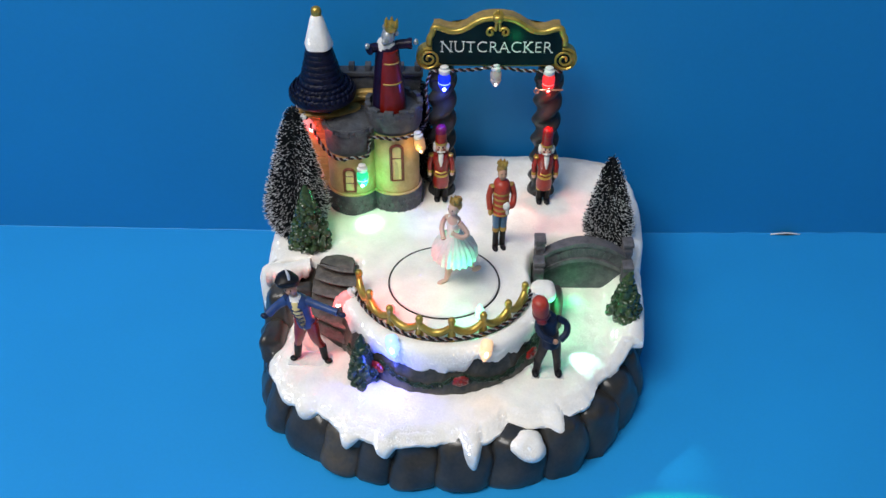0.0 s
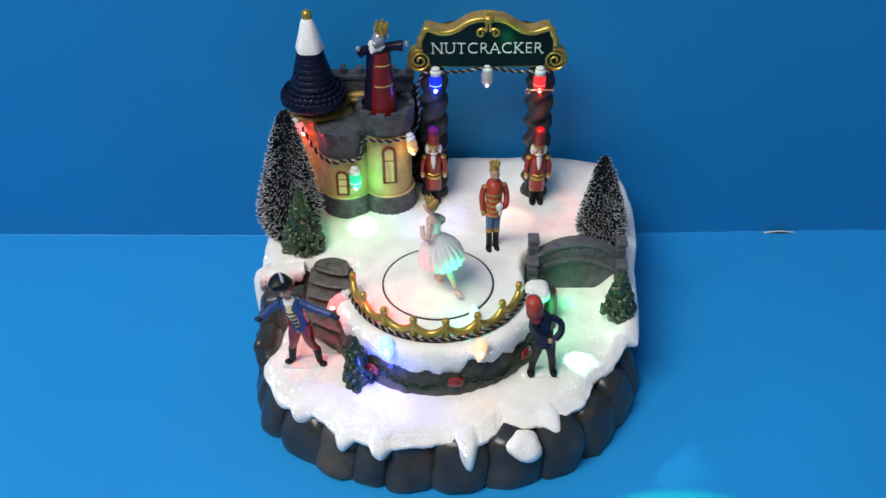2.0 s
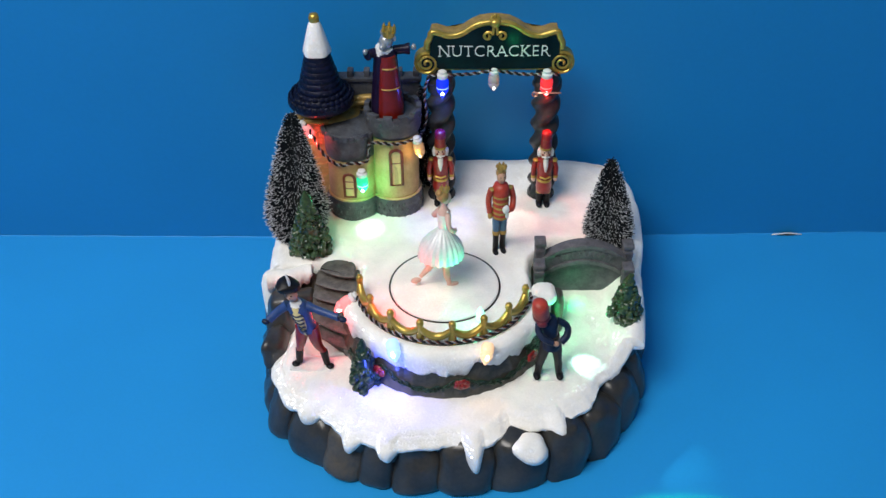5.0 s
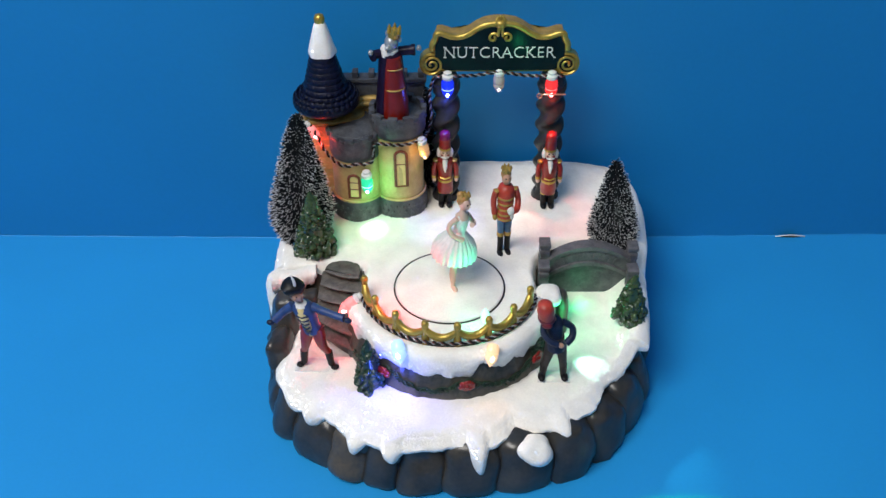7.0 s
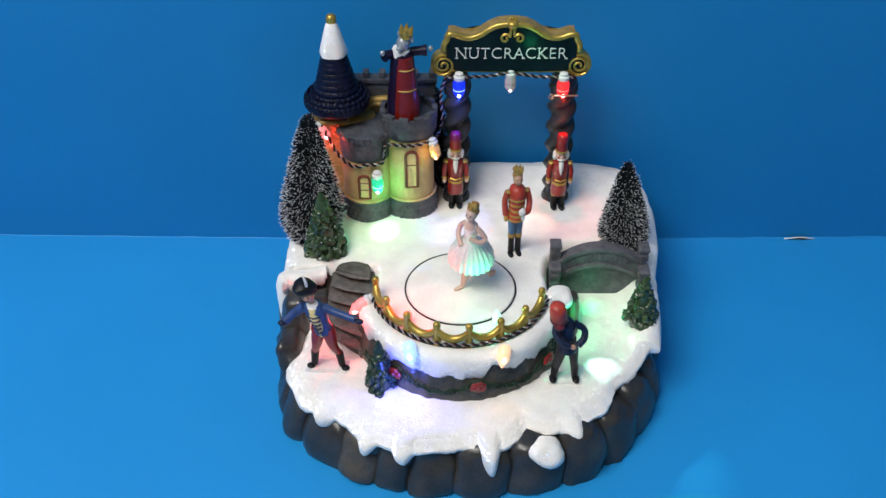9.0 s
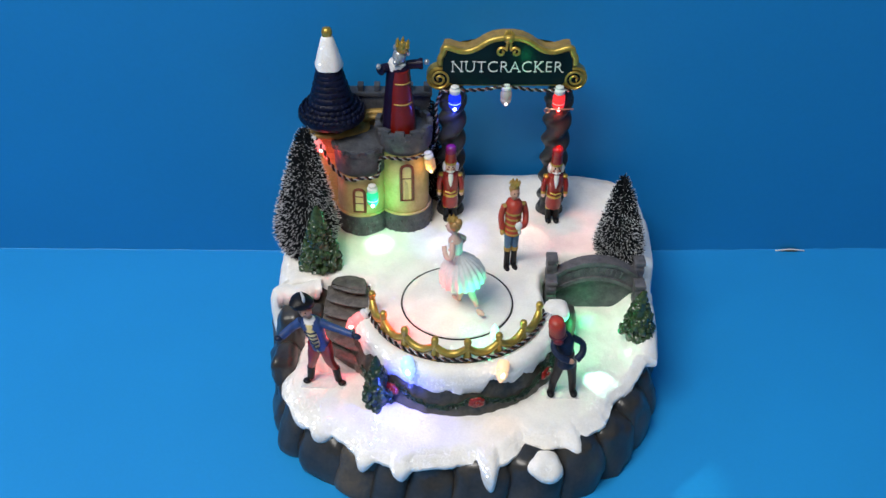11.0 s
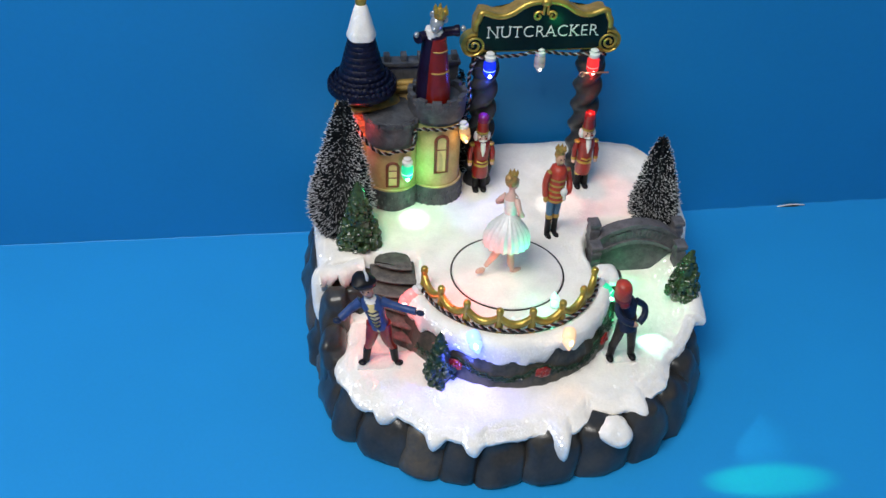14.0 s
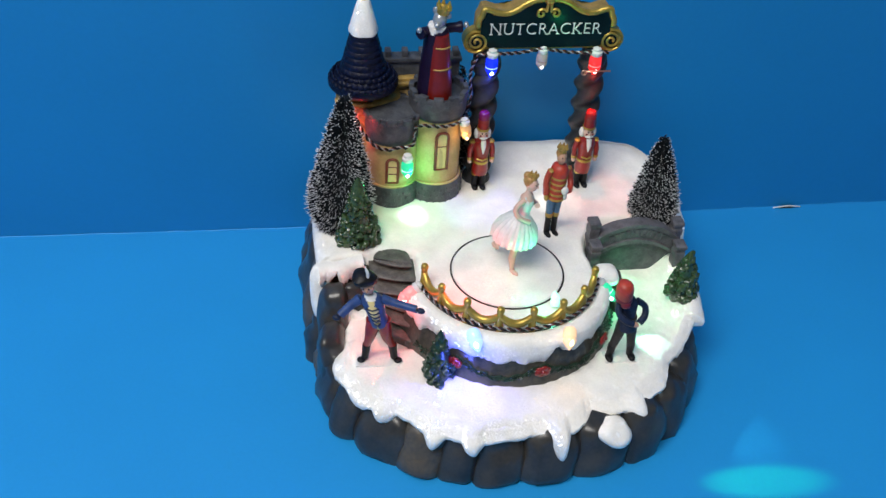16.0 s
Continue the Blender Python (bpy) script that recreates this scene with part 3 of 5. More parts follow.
# steps up to the terrace
bm = bmesh.new()
steps = thing("stone_steps", (-0.0715, 0.0, 0.0), "brown stone steps climbing through the snow to the stage", "steps")
for k in range(6):
    y = -0.021 + k * 0.0070
    z = 0.0505 + k * 0.0061
    half = (0.0175, 0.0175, 0.0172, 0.0164, 0.0146, 0.0118)[k]
    bm, n = bmesh.new(), 16
    top, bot = [], []
    for i in range(n + 1):
        f = i / n * 2 - 1
        yy = y - 0.004 * (1 - f * f) * 0.6 - (0.010 * f if k < 3 else 0.004 * f)
        top.append((half * f, yy))
    back = [(half * f, y + 0.016) for f in (1, -1)]
    if k == 5:
        back = [(half * math.cos(q), y + 0.003 + 0.0095 * math.sin(q)) for q in (math.pi * i / 12 for i in range(13))]
    ring = top + back
    lo = [bm.verts.new((x, yy + 0.0052, z - 0.012)) for x, yy in ring]
    low_nose = [bm.verts.new((x, yy + 0.0048, z - 0.0022)) for x, yy in ring]
    nose = [bm.verts.new((x, yy, z - 0.0017)) for x, yy in ring]
    mid = [bm.verts.new((x, yy, z - 0.0009)) for x, yy in ring]
    hi = [bm.verts.new((x * 0.97, yy + 0.0012, z)) for x, yy in ring]
    for a, b in ((lo, low_nose), (low_nose, nose), (nose, mid), (mid, hi)):
        for i in range(len(ring)):
            bm.faces.new((a[i], a[(i + 1) % len(ring)], b[(i + 1) % len(ring)], b[i]))
    bm.faces.new(hi)
    part("step", bm, STEP, steps)
bm = bmesh.new()
tube(bm, curve_points([(0.016, 0.016, 0.070), (0.0165, 0.0, 0.064), (0.0165, -0.018, 0.053), (0.015, -0.030, 0.046)], 12), [0.0035] * 10 + [0.003, 0.0022, 0.0012], seg=8)
part("cheek", bm, STEP, steps, "brown stone edge of the steps")

# snow hanging over the cliff beside the steps, and drifted at its foot
def cliff_edge(u):
    return Vector((-0.119 + 0.029 * u, 0.0125 + 0.009 * u + 0.0015 * math.sin(9 * u), 0.0785))


drips("cliff_snow", cliff_edge, lambda u: Vector((0.12, -1, 0)).normalized(), lambda u: 0.004 + 0.013 * tongues(u, 4.4, 4.0) + 0.003 * tongues(u, 11, 6.0), 0.0040, SNOW, "snow hanging over the cliff in tongues", False)
bm = bmesh.new()
tube(bm, [(-0.116 + 0.028 * k / 14, 0.002 + 0.0045 * noise.noise((k * 0.4, 0, 0)), 0.0462) for k in range(15)], [0.0042 + 0.0012 * noise.noise((k * 0.7, 3, 0)) for k in range(15)], seg=12, flat=0.9)
part("snow_drift", bm, SNOW, base, "snow drift at the foot of the cliff")

# ---- gilded rail ----
def rail():
    ob = thing("gold_railing", (CX, CY, UP), "low scalloped gold railing curving round the stage front", "railing")
    angles = [radians(a) for a in (191.3, 213, 233.3, 254.5, 275, 295.7, 315.7, 337)]
    for k, a in enumerate(angles):
        bm = bmesh.new()
        p = Vector((0.0562 * math.cos(a), 0.0562 * math.sin(a), 0))
        lathe(bm, [(0.0026, -0.003), (0.0026, 0.002), (0.0021, 0.006), (0.0019, 0.0115), (0.0023, 0.0122), (0.0024, 0.0142), (0.0018, 0.0157), (0.0006, 0.0162)], p, seg=14)
        part("post", bm, GOLD, ob)
        if k:
            b = angles[k - 1]
            pts, rad = [], []
            for i in range(11):
                f = i / 10
                q = b + (a - b) * f
                sag = 1 - (2 * f - 1) ** 2
                pts.append((0.0562 * math.cos(q), 0.0562 * math.sin(q), 0.0095 - 0.0058 * sag))
                rad.append(0.0019 + 0.0007 * sag)
            bm = bmesh.new()
            tube(bm, pts, rad, seg=10)
            part("swag", bm, GOLD, ob)
    return ob


rail()
rope("twisted_cord", [arc(0.955 * u / 14, 0.0592, 0.0810) + Vector((0, 0, 0.0006)) for u in range(15)], 420, "dark and white twisted cord under the gold railing")


# ---- small bulbs of the light string ----
def light_bulb(colour, at, lean, label, socket=True, size=1.0):
    """A hanging faceted bulb in a clear socket; lean: rx, ry in degrees from hanging straight down."""
    ob = thing("light_bulb", at, label, "light bulb", "string of coloured bulbs")
    ob.rotation_euler = (radians(lean[0]), radians(lean[1]), 0)
    ob.scale = (size, size, size)
    if socket:
        bm = bmesh.new()
        lathe(bm, [(0.0022, 0.0), (0.0027, 0.0005), (0.0027, 0.0020), (0.0018, 0.0026), (0.0020, 0.0036), (0.0010, 0.0042)], seg=14)
        part("socket", bm, CLEAR, ob, "clear plastic socket")
    bm = bmesh.new()
    lathe(bm, [(0.0004, -0.0098), (0.0015, -0.0084), (0.0027, -0.0066), (0.0030, -0.0054), (0.0025, -0.0047), (0.0030, -0.0040), (0.0029, -0.0012), (0.0022, 0.0002)], seg=10)
    bulb = part("glass", bm, BULB[colour], ob)
    if colour in ("blue", "red", "green"):
        bm = bmesh.new()
        lathe(bm, [(0.0022, -0.0051), (0.0028, -0.0049), (0.0028, -0.0045), (0.0022, -0.0044)], seg=14)
        part("ring", bm, BULB["pale_" + colour], bulb, "bright cut ring in the glass")
    bm = bmesh.new()
    ball(bm, (0, -0.0016, -0.0068), (0.0011, 0.0015, 0.0016), seg=10, rings=6)
    part("diode", bm, CORE[colour], bulb)
    return ob


light_bulb("blue", (0.0, 0.098, 0.1815), (0, 0), "glowing blue bulb hanging under the sign", size=1.45)
light_bulb("clear", (0.035, 0.103, 0.1815), (0, 0), "clear bulb hanging under the sign", size=1.3)
light_bulb("red", (0.0705, 0.098, 0.1815), (0, 0), "glowing red bulb hanging under the sign", size=1.45)
light_bulb("pale_red", (-0.0955, 0.0900, 0.1495), (-20, -40), "glowing red bulb on the castle side wall", size=1.15)
light_bulb("green", (-0.0565, 0.0735, 0.1185), (0, 0), "glowing green bulb on the castle front", size=1.4)
light_bulb("amber_dim", (-0.0175, 0.0835, 0.1395), (0, -10), "amber bulb beside the tall castle window", size=1.3)
light_bulb("pale_red", (-0.0605, -0.0115, 0.0795), (-15, 55), "glowing red bulb beside the stone steps", size=1.4)
light_bulb("pale_blue", (-0.0315, -0.0545, 0.0832), (-58, -22), "glowing blue bulb on the terrace snow", socket=False, size=1.45)
light_bulb("amber", (0.0280, -0.0575, 0.0828), (-58, 20), "glowing amber bulb on the terrace snow", socket=False, size=1.4)
light_bulb("green", (0.0605, -0.0145, 0.0775), (-30, -45), "glowing green bulb at the railing end", size=1.4)
light_bulb("pale_red", (-0.0315, -0.034, 0.0835), (150, 0), "small red bulb tip behind the railing", socket=False, size=0.6)
light_bulb("pale_green", (0.0235, -0.0375, 0.083), (150, 0), "small green bulb tip behind the railing", socket=False, size=0.95)


# ---- entrance arch with its sign ----
def arch():
    ob = thing("entrance_arch", (0.035, 0.108, UP - 0.002), "dark twisted-column arch carrying a gilded name sign", "arch")
    for x in (-0.0365, 0.037):
        n = 66
        bm = bmesh.new()
        rings = []
        seg = 20
        for k in range(n + 1):
            z = 0.004 + 0.094 * k / n
            ring = []
            for i in range(seg):
                a = 2 * math.pi * i / seg
                r = 0.0086 + 0.0018 * math.cos(2 * (a - z * 200))
                ring.append(bm.verts.new((x + r * math.cos(a), r * math.sin(a), z)))
            rings.append(ring)
        for lo, hi in zip(rings, rings[1:]):
            for i in range(seg):
                bm.faces.new((lo[i], lo[(i + 1) % seg], hi[(i + 1) % seg], hi[i]))
        lathe(bm, [(0.0100, -0.004), (0.0102, 0.003), (0.0088, 0.006), (0.006, 0.0065)], (x, 0, 0), seg=20)
        lathe(bm, [(0.006, 0.086), (0.0088, 0.089), (0.0092, 0.099), (0.007, 0.105)], (x, 0, 0), seg=20)
        part("column", bm, COLUMN, ob, "dark grey twisted stone column")
    # the board: right half of the outline, then mirrored
    half = [(0.0, 0.1466), (0.004, 0.1464), (0.010, 0.1452), (0.0155, 0.1420), (0.0205, 0.1378), (0.026, 0.1352), (0.032, 0.1352), (0.0385, 0.1378), (0.0420, 0.1376),
            (0.0432, 0.1330), (0.0450, 0.1290), (0.0452, 0.1235), (0.0455, 0.1170), (0.0430, 0.1060), (0.0380, 0.1022), (0.020, 0.1020), (0.0, 0.1018)]
    half = [(x, z - 0.0048 * max(0, z - 0.118) / 0.0286 + 0.0045 * max(0, 0.118 - z) / 0.0162) for x, z in half]
    full = half + [(-x, z) for x, z in half[-2:0:-1]]
    bm = bmesh.new()
    slab(bm, full, -0.0045, 0.009)
    board = part("sign_board", bm, GOLD_DULL, ob, "gold scroll-edged sign board")
    rimline = [(x, -0.005, z) for x, z in [p for p in half[:12]]]
    rimline = [(-x, y, z) for x, y, z in rimline[:0:-1]] + rimline
    bm = bmesh.new()
    tube(bm, curve_points(rimline, 90), 0.0021, seg=10)
    part("rim", bm, GOLD, board, "raised gold rim")
    bm = bmesh.new()
    inner = [(x * 0.955, 0.124 + (z - 0.124) * 0.90) for x, z in full if z > 0.101]
    slab(bm, inner, -0.0062, -0.002)
    part("panel", bm, PANEL, board, "dark green-black painted panel")
    for side in (-1, 1):
        bm = bmesh.new()
        lathe(bm, [(0.0086, -0.0075), (0.0086, 0.0), (0.0070, 0.0008), (0.0068, -0.0004), (0.001, -0.0004)], seg=24,
              m=Matrix.Translation((side * 0.0455, -0.0052, 0.1123)) @ spin(90, 0, 0))
        part("scroll", bm, GOLD, board, "gold scroll end")
        bm = bmesh.new()
        tube(bm, [(side * (0.0455 + (0.0072 - 0.0062 * k / 30) * math.cos(-0.8 - k * 0.42)), -0.0062, 0.1123 + (0.0072 - 0.0062 * k / 30) * math.sin(-0.8 - k * 0.42)) for k in range(31)], 0.00085, seg=6)
        part("spiral", bm, GOLD, board)
        bm = bmesh.new()
        lathe(bm, [(0.0054, -0.0006), (0.0054, 0.0002), (0.001, 0.0002)], seg=20, m=Matrix.Translation((side * 0.0455, -0.0055, 0.1123)) @ spin(90, 0, 0))
        part("groove", bm, PANEL, board)
        bm = bmesh.new()
        tube(bm, [(side * (0.0046 + (0.0036 - 0.003 * k / 20) * math.cos(2.6 - k * 0.36)), -0.0072, 0.1325 + (0.0036 - 0.003 * k / 20) * math.sin(2.6 - k * 0.36)) for k in range(21)], 0.0009, seg=6)
        tube(bm, curve_points([(side * 0.0006, -0.007, 0.1425), (side * 0.0012, -0.0075, 0.138), (side * 0.0016, -0.0072, 0.1338)], 8), 0.001, seg=6)
        part("curl", bm, GOLD, board, "gold curl at the sign's peak")
    bm = bmesh.new()
    for k in range(5):
        a = radians(90 + (k - 2) * 38)
        ball(bm, (0.0028 * math.cos(a), -0.0055, 0.1422 + 0.0026 * math.sin(a)), (0.0012, 0.0012, 0.0034), m=None, seg=8, rings=6)
    ball(bm, (0, -0.005, 0.1418), (0.0038, 0.0045, 0.003), seg=12, rings=8, box=0.8)
    part("finial", bm, GOLD, board, "small gold leaf finial")
    words = bpy.data.curves.new("sign_lettering", "FONT")
    words.body, words.size, words.extrude, words.align_x, words.space_character = "NUTCRACKER", 0.0115, 0.0004, "CENTER", 1.06
    words.offset = -0.00024
    holder = new("sign_lettering", words)
    me = bpy.data.meshes.new_from_object(holder.evaluated_get(bpy.context.evaluated_depsgraph_get()))
    bpy.data.objects.remove(holder)
    me.materials.clear()
    me.materials.append(LETTER)
    xs = [v.co.x for v in me.vertices]
    me.transform(Matrix.Diagonal((0.0735 / (max(xs) - min(xs)), 1, 1, 1)))
    # small serifs at the ends of the stems
    bm = bmesh.new()
    bm.from_mesh(me)
    bmesh.ops.remove_doubles(bm, verts=bm.verts, dist=1e-7)
    left, letters = set(bm.verts), []
    while left:
        todo, island = [left.pop()], []
        while todo:
            v = todo.pop()
            island.append(v.co.copy())
            for e in v.link_edges:
                w = e.other_vert(v)
                if w in left:
                    left.remove(w)
                    todo.append(w)
        letters.append(island)
    letters = [c for c in letters if max(p.y for p in c) - min(p.y for p in c) > 0.006]
    letters.sort(key=lambda c: min(p.x for p in c))
    for letter, island in zip("NUTCRACKER", letters):
        lo, hi = min(p.y for p in island), max(p.y for p in island)
        wide = max(p.x for p in island) - min(p.x for p in island)
        for y, used in ((lo, "NTRAK"), (hi, "NUK")):
            if letter not in used:
                continue
            xs = sorted(p.x for p in island if abs(p.y - y) < 0.00012)
            runs = [[xs[0], xs[0]]]
            for x in xs[1:]:
                if x - runs[-1][1] > 0.0016:
                    runs.append([x, x])
                runs[-1][1] = x
            for x0, x1 in runs:
                if x1 - x0 < 0.45 * wide:
                    box(bm, ((x0 + x1) / 2, y, 0.0), (min(x1 - x0, 0.0014) + 0.0016, 0.00042, 0.0007))
    bm.to_mesh(me)
    bm.free()
    me.transform(Matrix.Translation((-0.0005, -0.0066, 0.1178)) @ spin(90, 0, 0))
    lettering = new("lettering", me)
    lettering.parent = board
    tagged(lettering, "white capital letters")
    return ob


arch()
rope("twisted_cord", [(-0.009, 0.100, 0.1825), (0.0, 0.0975, 0.1840), (0.018, 0.1015, 0.1825), (0.035, 0.102, 0.1845), (0.052, 0.1015, 0.1825), (0.0705, 0.0975, 0.1840), (0.079, 0.100, 0.1825)], 300, "dark and white twisted cord under the sign")
rope("twisted_cord", [(-0.009, 0.100, 0.1825), (-0.0125, 0.103, 0.168), (-0.0115, 0.101, 0.150), (-0.014, 0.100, 0.1395), (-0.0165, 0.088, 0.1415)], 200, "dark and white twisted cord hanging beside the arch")
bm = bmesh.new()
tube(bm, curve_points([(0.0625, 0.0945, 0.170), (0.064, 0.093, 0.1722), (0.068, 0.0920, 0.173), (0.080, 0.0920, 0.173)], 20), 0.0006, seg=6)
tube(bm, [(0.0625 + 0.0017 * math.cos(q), 0.0935, 0.1712 + 0.0017 * math.sin(q)) for q in (k * 0.4 for k in range(16))], 0.0005, seg=6)
solid("wire_hook", bm, material("copper_wire", (0.6, 0.3, 0.22), rough=0.3, metal=0.8), (0, 0, 0), "thin bent copper wire at the red bulb", "wire")


# ---- toy castle ----
def arched_window(ob, c, r, a, z0, w, h, bars):
    """A painted window on a round wall: raised brown frame, yellow panes."""
    def on(u, z, lift):
        q = a + u / r
        return Vector((c[0] + (r + lift) * math.cos(q), c[1] + (r + lift) * math.sin(q), z))
    shape = [(-w, 0), (-w, h - w)] + [(-w * math.cos(k * math.pi / 8), h - w + w * math.sin(k * math.pi / 8)) for k in range(1, 8)] + [(w, h - w), (w, 0)]
    bm = bmesh.new()
    vs = [bm.verts.new(on(u, z0 + v, 0.0004)) for u, v in shape]
    back = [bm.verts.new(on(u, z0 + v, -0.002)) for u, v in shape]
    bm.faces.new(vs)
    for i in range(len(vs)):
        bm.faces.new((vs[i], vs[(i + 1) % len(vs)], back[(i + 1) % len(vs)], back[i]))
    win = part("window", bm, YELLOW, ob, "yellow arched window")
    bm = bmesh.new()
    tube(bm, [on(u, z0 + v, 0.0005) for u, v in shape], 0.0011, seg=6, closed=True)
    part("frame", bm, BROWN, win, "brown painted window frame")
    bm = bmesh.new()
    for f in bars:
        tube(bm, [on(-w, z0 + h * f, 0.0005), on(w, z0 + h * f, 0.0005)], 0.0004, seg=6)
    part("glazing_bar", bm, BROWN, win)


def castle():
    ob = thing("toy_castle", (0, 0, 0), "cream toy castle with grey turrets and a navy cone roof", "toy castle")
    left, right, cone = (-0.0648, 0.0945), (-0.0345, 0.0965), (-0.084, 0.104)

    def uneven(a, k):
        return 0.012 * math.sin(7 * a + k) + 0.008 * math.sin(13 * a + 2 * k)
    for c, r, top, drum, label in ((left, 0.0175, 0.131, 0.1480, "low round tower"), (right, 0.0170, 0.147, 0.1605, "tall round tower")):
        bm = bmesh.new()
        lathe(bm, [(r, 0.078), (r, top)], (*c, 0), seg=48)
        part("tower_wall", bm, CREAM, ob, "cream plaster wall of the " + label)
        bm = bmesh.new()
        lathe(bm, [(r + 0.0022, 0.076), (r + 0.0024, 0.0915), (r + 0.0016, 0.0945), (r - 0.001, 0.095)], (*c, 0), seg=48, ripple=uneven)
        foot = part("plinth", bm, STONE, ob, "rough grey stone plinth")
        bm = bmesh.new()
        rnd = random.Random(3)
        for row in range(3):
            for k in range(13):
                a = math.pi * (1.02 + 0.96 * (k + 0.5 * (row % 2)) / 13)
                ball(bm, (c[0] + (r + 0.0020) * math.cos(a), c[1] + (r + 0.0020) * math.sin(a), 0.0815 + row * 0.0044), (0.0012, 0.0012, 0.0017), seg=6, rings=4, rough=0.3, m=None)
        tagged(part("cobbles", bm, STONE, foot), kind="stuff")
        sink = 0.0004 if c == left else 0.003
        over = 0.0010 if c == left else 0.0026
        bm = bmesh.new()
        lathe(bm, [(r - 0.001, top - 0.004), (r + 0.4 * over, top - 0.003), (r + 0.8 * over, top), (r + over, drum - 0.004), (r + over, drum), (r + 0.3 * over, drum + 0.0004), (r - 0.0005, drum), (r - 0.0010, drum - sink), (r * 0.6, drum - sink + (0.0022 if c == left else 0.0006)), (0.002, drum - sink + (0.0032 if c == left else 0.0008))], (*c, 0), seg=48)
        top_part = part("battlement", bm, STONE, ob, "grey crenellated turret top")
        for k in range(11):
            a = 2 * math.pi * k / 11
            bm = bmesh.new()
            box(bm, (c[0] + (r + (0.0008 if c == left else 0.0010)) * math.cos(a), c[1] + (r + (0.0008 if c == left else 0.0010)) * math.sin(a), drum + (-0.0016 if c == left else 0.0006)), (0.0036, 0.0062, 0.0034), 0, Matrix.Rotation(a, 4, "Z"), bevel=0.0005)
            part("merlon", bm, STONE, top_part)
            a += math.pi / 11
            bm = bmesh.new()
            box(bm, (c[0] + (r + over) * math.cos(a), c[1] + (r + over) * math.sin(a), drum - 0.0035), (0.0014, 0.003, 0.002), 0, Matrix.Rotation(a, 4, "Z"), bevel=0.0003)
            part("corbel", bm, STONE, top_part)
    for c in (left, right):
        bm = bmesh.new()
        tube(bm, [(c[0] + 0.0180 * math.cos(q), c[1] + 0.0180 * math.sin(q), 0.0952) for q in (2 * math.pi * k / 48 for k in range(48))], 0.0009, seg=8, closed=True)
        part("ledge", bm, CREAM, ob, "cream ledge above the plinth")
    arched_window(ob, left, 0.0175, radians(270 - 4), 0.0990, 0.0037, 0.0190, (0.36, 0.66))
    arched_window(ob, right, 0.0170, radians(270 + 6), 0.1070, 0.0040, 0.0290, (0.62,))
    bm = bmesh.new()
    slab(bm, [(-0.100, 0.076), (-0.100, 0.150), (-0.082, 0.148), (-0.082, 0.076)], 0.100, 0.132)
    part("side_wall", bm, CREAM, ob, "cream brick side wall")
    bm = bmesh.new()
    slab(bm, [(-0.0815, 0.076), (-0.0815, 0.148), (-0.070, 0.149), (-0.030, 0.149), (-0.030, 0.076)], 0.1145, 0.1235)
    part("back_wall", bm, CREAM, ob, "cream wall behind the towers")
    bm = bmesh.new()
    rows = 9
    for k in range(rows):
        for j in range(3):
            y = 0.106 + j * 0.0095 + (0.0045 if k % 2 else 0)
            box(bm, (-0.0999, y, 0.100 + k * 0.0056), (0.0014, 0.0088, 0.0050), bevel=0.0005)
    for k in range(rows):
        for j in range(2):
            x = -0.0965 + j * 0.009 + (0.004 if k % 2 else 0)
            box(bm, (x, 0.1001, 0.100 + k * 0.0052), (0.0084, 0.0012, 0.0047), bevel=0.0005)
    tagged(part("bricks", bm, CREAM, ob, "worn brick courses"), kind="stuff")
    bm = bmesh.new()
    lathe(bm, [(0.0105, 0.148), (0.0110, 0.1575), (0.0165, 0.1605), (0.014, 0.1625)], (*cone, 0), seg=40)
    part("cone_tower", bm, NAVYP, ob, "dark drum under the cone roof")
    bm = bmesh.new()
    eave = [(-0.102, 0.0935, 0.1500), (-0.092, 0.0910, 0.1525), (-0.084, 0.0920, 0.1515), (-0.077, 0.0990, 0.1495), (-0.069, 0.1085, 0.1515), (-0.060, 0.1128, 0.1540), (-0.048, 0.1138, 0.1545)]
    tube(bm, curve_points(eave, 36), 0.0021, seg=10)
    tube(bm, curve_points([(x, y + 0.0042, z + 0.0012) for x, y, z in eave], 36), 0.0030, seg=10)
    ball(bm, (-0.080, 0.108, 0.1495), (0.0215, 0.0150, 0.0045), seg=24, rings=8, box=0.8)
    part("eave_roof", bm, GOLD_DULL, ob, "dull gold tiled lower roof")
    # cone roof in overlapping shingle courses
    prof = []
    courses = [(0.0216, 0.1600), (0.0230, 0.1622), (0.0230, 0.1645), (0.0212, 0.1670), (0.0180, 0.1692), (0.0154, 0.1720), (0.0141, 0.1760), (0.0130, 0.1800), (0.0120, 0.1840), (0.0110, 0.1880), (0.0101, 0.1920), (0.0093, 0.1950), (0.0086, 0.1980)]
    prof.append((0.016, 0.1590))
    for (r, z), (r2, z2) in zip(courses, courses[1:]):
        prof += [(r, z), (r * 0.5 + r2 * 0.5 + 0.0001, z2 - 0.0012), (r2 - 0.0001, z2 - 0.0003)]
    prof += [(0.0080, 0.1985)]
    bm = bmesh.new()
    lathe(bm, prof, (*cone, 0), seg=72, ripple=lambda a, k: 0.007 * math.cos((26 if (k // 3) % 2 else 22) * a + k // 3))
    roof = part("cone_roof", bm, NAVY, ob, "navy shingled cone roof")
    bm = bmesh.new()
    rnd = random.Random(31)
